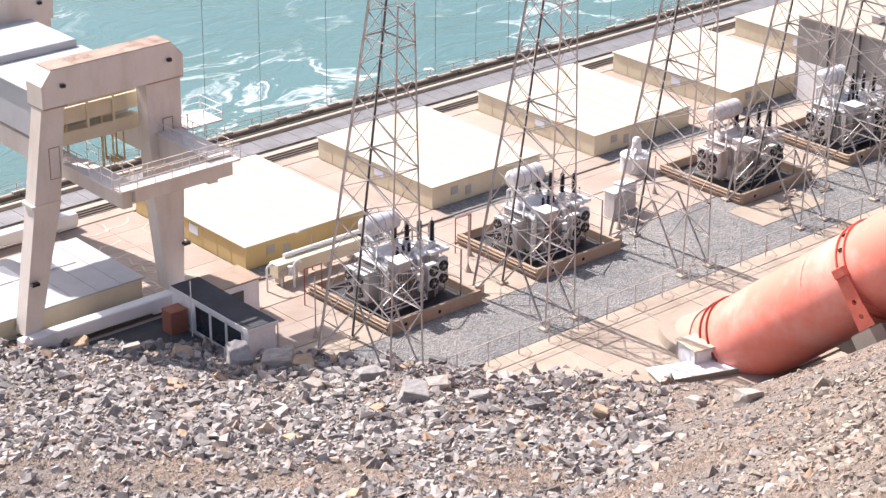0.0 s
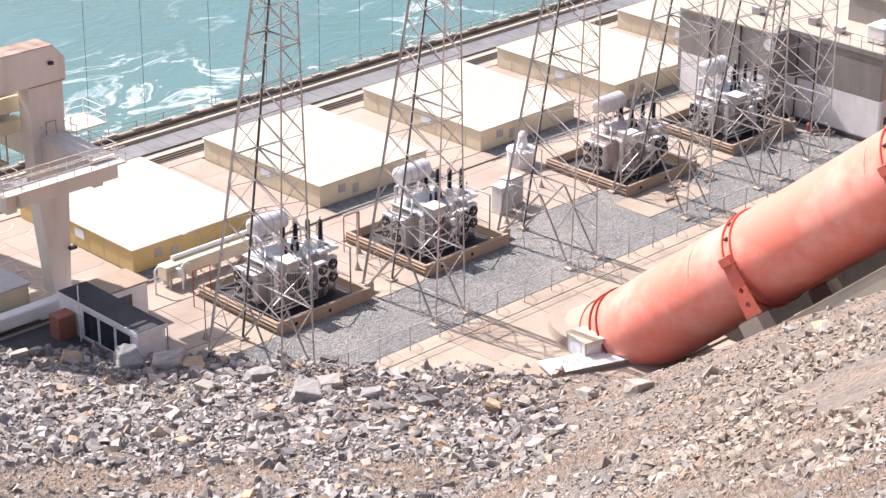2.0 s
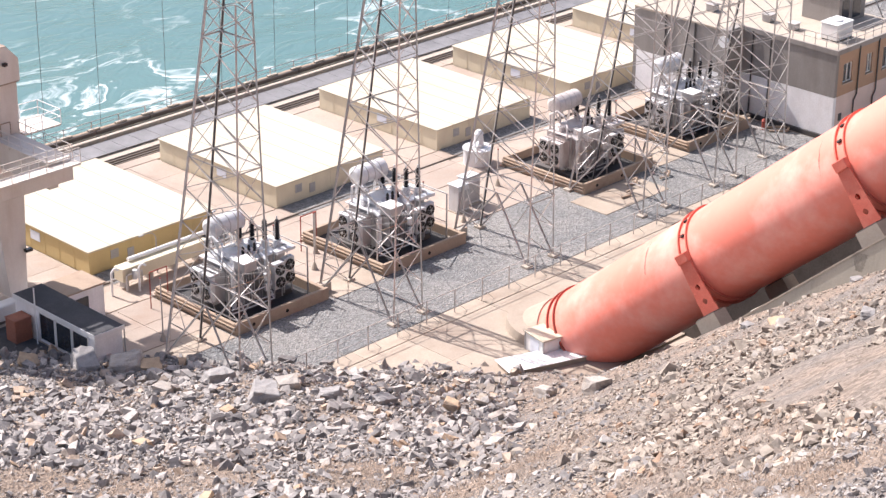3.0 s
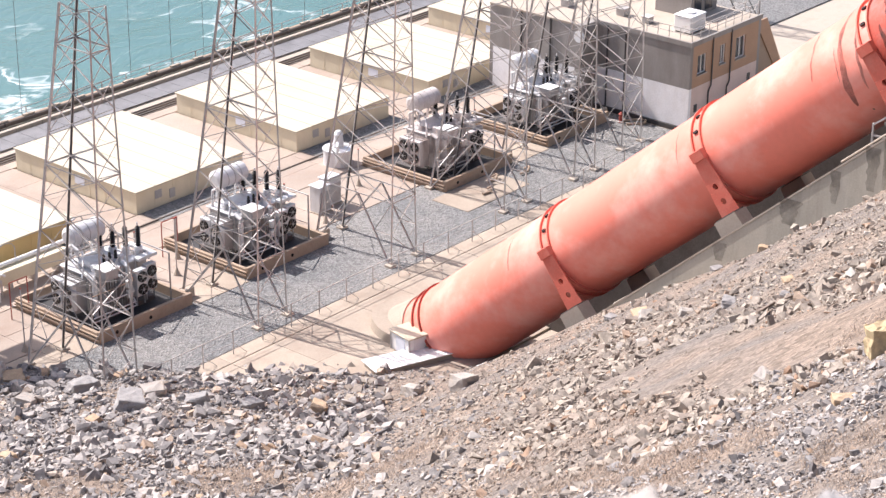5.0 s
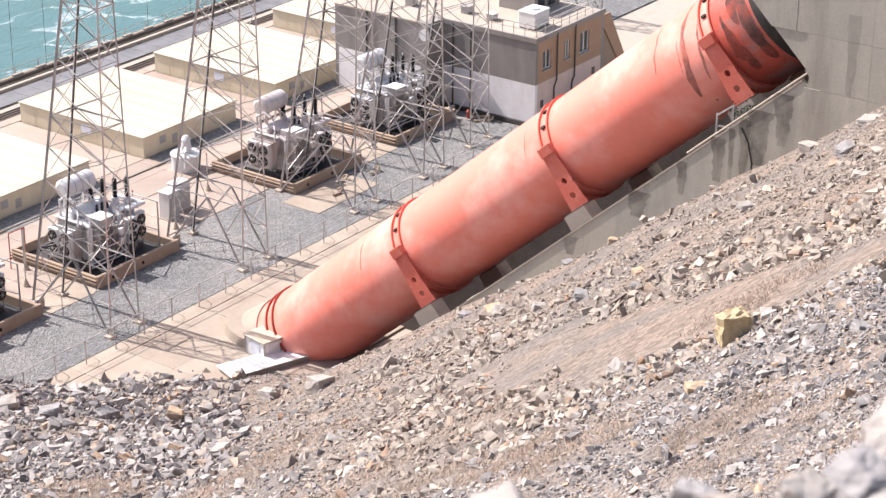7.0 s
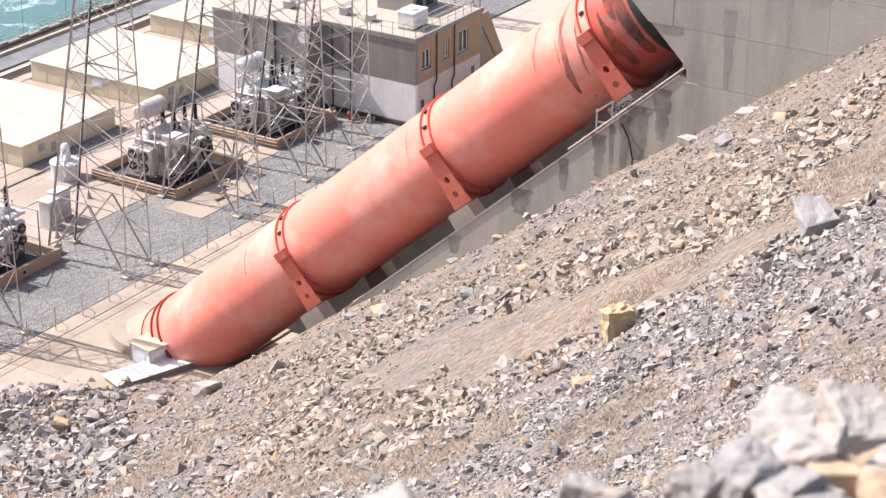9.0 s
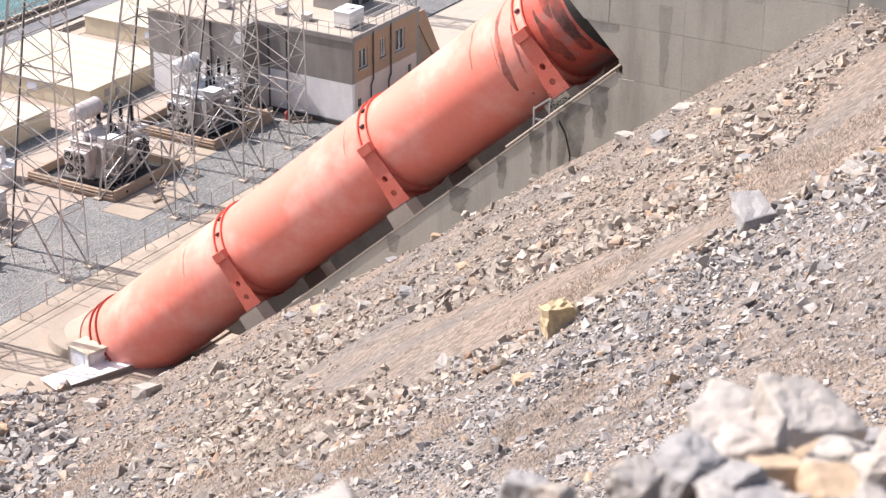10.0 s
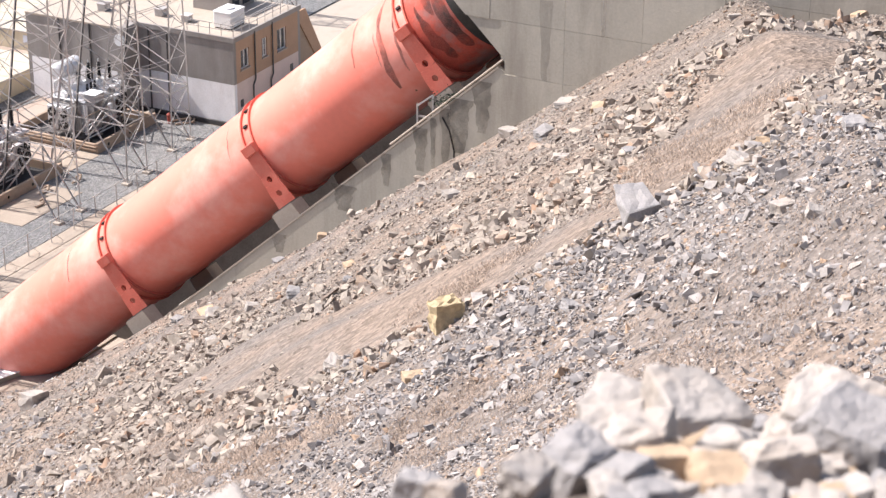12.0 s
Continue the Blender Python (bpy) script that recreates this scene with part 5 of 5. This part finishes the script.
for k in range(9):
    bar("rail_post", (0.3 + 1.33 * k, 0.15, 8.15), (0.3 + 1.33 * k, 0.15, 9.4), 0.05, STEEL, roof)
for z in (8.9, 9.4):
    bar("roof_rail", (0.2, 0.15, z), (0.2, 5.0, z), 0.05, STEEL, roof)
for k in range(1, 5):
    bar("rail_post", (0.2, 0.15 + 1.2 * k, 8.15), (0.2, 0.15 + 1.2 * k, 9.4), 0.05, STEEL, roof)
ac = thing("rooftop_cooler", "white boxed cooling unit on a flat roof", "cooler", at=(149.8, 98.4, 8.18))
part("casing", box((0, 0, 0.1), (2.4, 1.8, 1.5), 0.06), WHITEPAINT, ac)
part("lid", box((-0.05, -0.05, 1.5), (2.45, 1.85, 1.62), 0.04), WHITEPAINT, ac)
part("fan_cowl", round_bar((1.2, 0.9, 1.62), (1.2, 0.9, 1.78), 0.5, 16), WHITEPAINT, ac)
part("skid", box((0.1, 0.1, 0), (2.3, 1.7, 0.1)), DARKSTEEL, ac)
ph = thing("penthouse", "small grey rooftop penthouse with dark openings", "penthouse", at=(154.0, 101.2, 8.18))
part("wall", box((0, 0, 0), (4.2, 4.0, 2.6), 0.02), GREYWALL, ph)
part("opening", box((0.5, -0.04, 0.3), (1.6, 0.0, 2.2)), GLASSDARK, ph)
part("opening", box((2.2, -0.04, 0.3), (3.4, 0.0, 2.2)), GLASSDARK, ph)
part("roof", box((-0.15, -0.15, 2.6), (4.35, 4.15, 2.75)), KERB, ph)
for x, y, s in ((149.9, 103.0, 0.8), (153.6, 101.4, 0.7), (150.2, 106.0, 0.9), (149.0, 111.5, 0.9)):
    t = thing("roof_vent", "small grey roof vent housing", "vent", at=(x, y, 8.2), group="roof vents")
    part("casing", box((0, 0, 0), (s, s, s * 0.7), 0.05), FINGREY, t)
    part("cowl", box((-0.08, -0.08, s * 0.7), (s + 0.08, s + 0.08, s * 0.8), 0.02), STEEL, t)
side_stair = thing("outside_stair", "brown concrete outside stair against the building", "stair", at=(159.0, 96.96, 0))
part("flight", prism([(0, 0), (0, 6.6), (1.0, 6.6), (4.8, 0)], 1, 0, 1.4), BUND, side_stair)
part("balustrade", prism([(0, 6.6), (0, 7.7), (1.1, 7.7), (5.2, 0.9), (4.6, 0.2)], 1, -0.15, 0), ORANGEWALL, side_stair)


# ---- rubble on the bank ----
TRACK = [(72.5, 22.6, 2.8), (70, 22.2, 2.8), (67, 21.8, 2.6), (64.5, 21.4, 2.6), (62, 21.0, 2.5), (59.5, 20.5, 2.5), (57.5, 20.1, 2.4), (55.6, 19.7, 2.4), (53.2, 19.4, 2.4), (51, 19.3, 2.4), (49.4, 20.1, 2.4), (49.1, 22, 2.8), (49.3, 24, 3.0), (49.8, 26, 3.1), (51, 28, 3.4), (52.6, 30, 3.5), (54.5, 32.5, 3.5), (56.5, 35, 3.5), (58.5, 37.2, 3.2), (61.5, 41, 2.5)]
TUFTS = [(29.6, 8.4, 3.6), (32.1, 10.6, 3.4), (30, 10.4, 2.2), (27.5, 8, 3), (35.5, 11.5, 2.5), (33.2, 16.2, 1.7), (36, 18.5, 1.2), (38.5, 23.9, 1.6), (41, 27.5, 1.4), (43, 30.7, 1.6), (57, 20, 2.4), (52, 19.4, 2.0), (49.5, 24.5, 1.8), (45.5, 85, 4), (52, 81.5, 4), (59, 77, 4), (67, 71, 3), (64, 57, 4), (65, 60.5, 3.5), (47, 34.5, 3)]


def beside_track(x, y):
    """Whether a place lies in the belt of coarse stones thrown up along the path."""
    return 1.1 < min(math.hypot(x - a, y - b) / r for a, b, r in TRACK) < 2.4


def within(spots, x, y):
    """How deep a place lies inside any of the round spots, 0 to 1, with a ragged rim."""
    rag = 1 + 0.45 * noise.noise(Vector((x * 0.35, y * 0.35, 2.0)))
    return max(0.0, max(1 - math.hypot(x - a, y - b) / (r * rag) for a, b, r in spots))


def chip(seed, flat):
    """An angular stone: the hull of a few points strewn over a box, as an array of corners and one of triangles."""
    rs = np.random.RandomState(seed)
    if seed % 2:
        # a broken block: eight knocked corners
        pts = np.array([(a, b, c) for a in (-1, 1) for b in (-1, 1) for c in (-1, 1)]) * rs.uniform(0.5, 1.0, (8, 3))
    else:
        pts = rs.uniform(-1, 1, (11, 3))
        pts[np.arange(11), rs.randint(0, 3, 11)] = rs.choice((-1.0, 1.0), 11)
    pts *= np.array([1.0, rs.uniform(0.6, 0.9), flat])
    bm = bmesh.new()
    for p in pts:
        bm.verts.new(p)
    bmesh.ops.convex_hull(bm, input=bm.verts)
    bmesh.ops.delete(bm, geom=[v for v in bm.verts if not v.link_faces], context="VERTS")
    bmesh.ops.recalc_face_normals(bm, faces=bm.faces)
    bm.verts.index_update()
    v = np.array([q.co[:] for q in bm.verts])
    f = np.array([[q.index for q in t.verts] for t in bm.faces])
    bm.free()
    return v * 0.86, f


CHIPS = [chip(k, 0.35 + 0.4 * ((k * 7) % 10) / 9) for k in range(20)]


def rubble(name, label, rows, mat, seed):
    """Many angular stones in one mesh. Rows: x, y, z, size."""
    rs = np.random.RandomState(seed)
    data = np.array(rows)
    kinds = rs.randint(0, len(CHIPS), len(data))
    all_v, all_f, start = [], [], 0
    for kind, (cv, cf) in enumerate(CHIPS):
        d = data[kinds == kind]
        n, nv = len(d), len(cv)
        if not n:
            continue
        shape = cv[None] * rs.uniform(0.75, 1.3, (n, 1, 3))
        q = rs.normal(size=(n, 4)) * np.array([1.0, 0.3, 0.3, 1.0])
        q /= np.linalg.norm(q, axis=1)[:, None]
        w, a, b, c = q.T
        R = np.empty((n, 3, 3))
        R[:, 0] = np.stack([1 - 2 * (b * b + c * c), 2 * (a * b - w * c), 2 * (a * c + w * b)], 1)
        R[:, 1] = np.stack([2 * (a * b + w * c), 1 - 2 * (a * a + c * c), 2 * (b * c - w * a)], 1)
        R[:, 2] = np.stack([2 * (a * c - w * b), 2 * (b * c + w * a), 1 - 2 * (a * a + b * b)], 1)
        all_v.append((np.einsum("nij,nkj->nki", R, shape) * (d[:, 3] / 2)[:, None, None] + d[:, None, :3]).reshape(-1, 3))
        all_f.append((cf[None] + (np.arange(n) * nv)[:, None, None]).reshape(-1, 3) + start)
        start += n * nv
    verts, faces = np.concatenate(all_v), np.concatenate(all_f)
    me = bpy.data.meshes.new(name)
    me.vertices.add(len(verts))
    me.vertices.foreach_set("co", verts.reshape(-1))
    me.loops.add(len(faces) * 3)
    me.loops.foreach_set("vertex_index", faces.reshape(-1).astype(np.int32))
    me.polygons.add(len(faces))
    me.polygons.foreach_set("loop_start", np.arange(0, len(faces) * 3, 3, dtype=np.int32))
    me.update(calc_edges=True)
    me.shade_flat()
    me.materials.append(mat)
    return tagged(new(name, me), label, "rubble", kind="stuff")


def stone_size(rng, x, y, track):
    """The size of a stone in thousandths of its distance: coarse on the apron and along the path, fine under the wall."""
    r, bearing = math.hypot(x, y), math.degrees(math.atan2(y, x))
    if bearing > 42:
        mid, top = 1.75, 0.13
    elif r < 47:
        mid, top = 1.7, 0.07
    elif TRENCH_X - x < 14:
        mid, top = 0.8, 0.07
    else:
        mid, top = 1.2, 0.13
    if r > 47 and bearing < 40 and beside_track(x, y):
        mid, top = 2.1, 0.14
    size = mid * math.exp(rng.gauss(0, 0.38)) * (1.0 + 0.5 * noise.noise(Vector((x * 0.11, y * 0.11, 9.0))))
    if rng.random() < top:
        size *= rng.uniform(1.7, 3.4)
    return min(size, 9.0) * (0.45 if track else 1.0)


rng = random.Random(3)
grey_rows, tan_rows = [], []
tries = 0
while len(grey_rows) + len(tan_rows) < 150000 and tries < 500000:
    tries += 1
    bearing = radians(rng.uniform(13.0, 63.5))
    if rng.random() < 0.25:
        out = 25 + 107 * rng.random()
    else:
        # even cover over the near bank and the apron alike
        fall = rng.uniform(0.24, 0.62)
        c1, c2 = 0.725 * sin(bearing) - 0.0207 * cos(bearing), 0.228 * cos(bearing) + 0.192 * sin(bearing)
        outs = [d for d in (9.0 / (fall - c1) if fall > c1 else 0, 28.05 / (fall - c2) if fall > c2 else 0) if d > 0]
        out = min(outs) if outs else 0
        if not 22 < out < 135:
            continue
        out *= rng.uniform(0.97, 1.03)
    x, y = out * cos(bearing), out * sin(bearing)
    if x > TRENCH_X - 0.3:
        continue
    base = hill_base(x, y)
    if base < -0.5:
        continue
    track = within(TRACK, x, y) > 0.1
    if track and rng.random() < 0.93:
        continue
    if within(TUFTS, x, y) > 0.1 and rng.random() < 0.78:
        continue
    size = math.hypot(out, 66 - base) * 0.001 * stone_size(rng, x, y, track)
    tan = smooth(44, 56, out) * (1 - smooth(36, 46, math.degrees(bearing)))
    (tan_rows if rng.random() < tan else grey_rows).append((x, y, hill(x, y) + size * 0.1, size))
rubble("rubble", "angular grey broken rock covering the foot of the bank", grey_rows, ROCK, 7)
rubble("rubble", "angular tan and cream broken rock on the upper bank", tan_rows, TANRUBBLE, 9)

# dry grass in tufts
rs = random.Random(8)
gv, gf = [], []
while len(gf) < 80000:
    a, b, r = rs.choice(TUFTS)
    q, k = rs.uniform(0, 2 * pi), math.sqrt(rs.random()) * r * 1.15
    x, y = a + k * cos(q), b + k * sin(q)
    if noise.noise(Vector((x * 0.8, y * 0.8, 5.0))) < rs.uniform(-0.5, 0.4):
        continue
    z = hill(x, y)
    s = math.hypot(x, y) * 0.001
    for _ in range(4):
        px, py = x + rs.gauss(0, 3 * s), y + rs.gauss(0, 3 * s)
        h, lean, turn = s * rs.uniform(0.7, 2.0), rs.uniform(0.6, 2.6), rs.uniform(0, 2 * pi)
        w = s * rs.uniform(0.15, 0.3)
        n0 = len(gv)
        gv += [(px - w * sin(turn), py + w * cos(turn), z - 0.03), (px + w * sin(turn), py - w * cos(turn), z - 0.03), (px + h * lean * cos(turn), py + h * lean * sin(turn), z + h)]
        gf.append((n0, n0 + 1, n0 + 2))
grass_me = bpy.data.meshes.new("dry_grass")
grass_me.from_pydata(gv, [], gf)
grass_me.materials.append(GRASS)
tagged(new("dry_grass", grass_me), "thin straw coloured dry grass in tufts", "grass", kind="stuff")


def boulder(x, y, size, mat, label, seed, sink=0.25, stretch=(1.0, 0.85, 0.7), z=None, turn=0.0, rough=0.07):
    bm = bmesh.new()
    r = random.Random(seed)
    # the hull of knocked corners and a few knobs breaks as rock does: few flat faces, sharp arrises
    for a in (-0.5, 0.5):
        for b in (-0.5, 0.5):
            for c in (-0.5, 0.5):
                bm.verts.new((a * r.uniform(0.6, 1.0), b * r.uniform(0.6, 1.0), c * r.uniform(0.6, 1.0)))
    for _ in range(5):
        p = [r.uniform(-0.35, 0.35) for _ in range(3)]
        p[r.randrange(3)] = r.choice((-0.5, 0.5))
        bm.verts.new(p)
    bmesh.ops.convex_hull(bm, input=bm.verts)
    bmesh.ops.delete(bm, geom=[v for v in bm.verts if not v.link_faces], context="VERTS")
    bmesh.ops.dissolve_limit(bm, angle_limit=radians(12), verts=bm.verts, edges=bm.edges)
    bmesh.ops.bevel(bm, geom=list(bm.edges), offset=0.022, segments=1, affect="EDGES", profile=0.5)
    bmesh.ops.triangulate(bm, faces=bm.faces)
    bmesh.ops.subdivide_edges(bm, edges=[e for e in bm.edges if e.calc_length() > 0.14], cuts=3, use_grid_fill=True)
    bmesh.ops.triangulate(bm, faces=bm.faces)
    for v in bm.verts:
        p = v.co.copy()
        p += p.normalized() * rough * noise.fractal(p * (3 + 14 * rough) + Vector((seed, 0, 0)), 1.0, 2.0, 3)
        v.co = Vector((p.x * stretch[0], p.y * stretch[1], p.z * stretch[2])) * size * 1.1
    me = mesh_of(bm, "boulder", mat)
    ob = new("boulder", me)
    h = hill(x, y) if z is None else z
    ob.matrix_basis = pose(x, y, h + size * stretch[2] * (0.5 - sink), r.uniform(-15, 15), r.uniform(-15, 15), turn or r.uniform(0, 360))
    return tagged(ob, label, "boulder", "boulders on the bank")


boulder(44.6, 22.8, 0.86, YELLOWROCK, "yellow ochre boulder standing on the path", 21, 0.12, (0.95, 0.9, 1.05), rough=0.12)
boulder(45.8, 17.95, 1.2, GREYROCK, "grey slab of rock leaning beside the path", 33, 0.15, (1.2, 0.8, 0.75), turn=40)
boulder(86.3, 71.6, 1.5, PALEROCK, "pale square block of rock on the scree", 41, 0.2, (1.0, 0.9, 0.8))
for k, (x, y, s, m) in enumerate(((73.1, 105.6, 2.0, 1), (74.9, 103.6, 2.0, 0), (76.0, 102.2, 1.3, 2), (66.0, 118.0, 1.6, 1), (64.5, 119.5, 1.5, 1), (67.0, 116.5, 1.2, 2), (76.6, 95.7, 1.7, 1), (75.8, 90.3, 2.0, 1), (72.3, 96.0, 1.4, 0), (79.0, 91.5, 1.3, 0), (82.0, 85.6, 1.3, 1), (84.6, 82.2, 1.2, 2), (90.0, 79.0, 1.3, 0), (70.5, 108.5, 1.3, 2), (68.6, 112.0, 1.2, 0), (79.5, 88.0, 1.2, 1))):
    boulder(x, y, s, (PALEROCK, GREYROCK, TANROCK)[m], ("pale broken boulder at the edge of the bank", "dark grey boulder at the edge of the bank", "tan boulder at the edge of the bank")[m], 60 + k, 0.3, (1.15, 0.9, 0.7))
r4 = random.Random(14)
for k in range(70):
    b, o = radians(r4.uniform(14, 60)), r4.uniform(34, 118)
    x, y = o * cos(b), o * sin(b)
    if x > 94 or hill_base(x, y) < 0.3 or within(TRACK, x, y) > 0.1:
        continue
    m = r4.choice((0, 0, 1, 2))
    boulder(x, y, math.hypot(o, 40) * r4.uniform(0.004, 0.009), (PALEROCK, GREYROCK, TANROCK)[m], ("pale angular rock on the bank", "grey angular rock on the bank", "tan angular rock on the bank")[m], 100 + k, 0.3, (1.2, 0.9, r4.uniform(0.45, 0.75)))
# pile on the berm close to the tripod
NEARPILE = [(6.32, 2.47, 0.33, 0, 0.1), (6.18, 2.19, 0.36, 0, 0.1), (6.63, 2.11, 0.19, 1, 0.1), (6.14, 1.8, 0.2, 0, 0.0), (6.1, 1.57, 0.34, 1, 0.0), (6.78, 1.79, 0.36, 0, 0.0), (6.82, 1.95, 0.22, 0, 0.0), (5.78, 1.9, 0.22, 0, 0.2), (5.5, 2.11, 0.28, 0, 0.25), (5.1, 2.16, 0.22, 1, 0.25), (6.5, 2.3, 0.24, 1, 0.2), (5.95, 2.38, 0.24, 0, 0.25), (5.62, 1.68, 0.22, 0, 0.2), (5.3, 1.95, 0.16, 2, 0.2), (5.9, 2.0, 0.16, 2, 0.1), (6.4, 1.72, 0.2, 0, 0.0), (4.75, 2.17, 0.14, 0, 0.22), (4.45, 2.36, 0.13, 1, 0.22), (4.3, 2.2, 0.1, 0, 0.22), (3.55, 2.4, 0.14, 0, 0.22)]
for k, (x, y, size, m, sink) in enumerate(NEARPILE):
    boulder(x, y, size, (PALEROCK, GREYROCK, TANROCK)[m], ("pale rock in a rough pile on the berm", "blue grey rock in a rough pile on the berm", "tan rock in a rough pile on the berm")[m], 200 + k, sink, (1.1, 0.9, 0.92))
for k in range(170):
    b, o = radians(r4.uniform(7, 22)), r4.uniform(4.8, 7.2)
    if o > 7.4 - 0.3 * max(0, math.degrees(b) - 17):
        continue
    m = r4.random() > 0.72
    boulder(o * cos(b), o * sin(b), r4.uniform(0.07, 0.22) * o / 7, GREYROCK if m else r4.choice((PALEROCK, PALEROCK, PALEROCK, TANROCK)), "blue grey rock in a rough pile on the berm" if m else "pale rock in a rough pile on the berm", 300 + k, 0.3, (1.1, 0.9, 0.8))
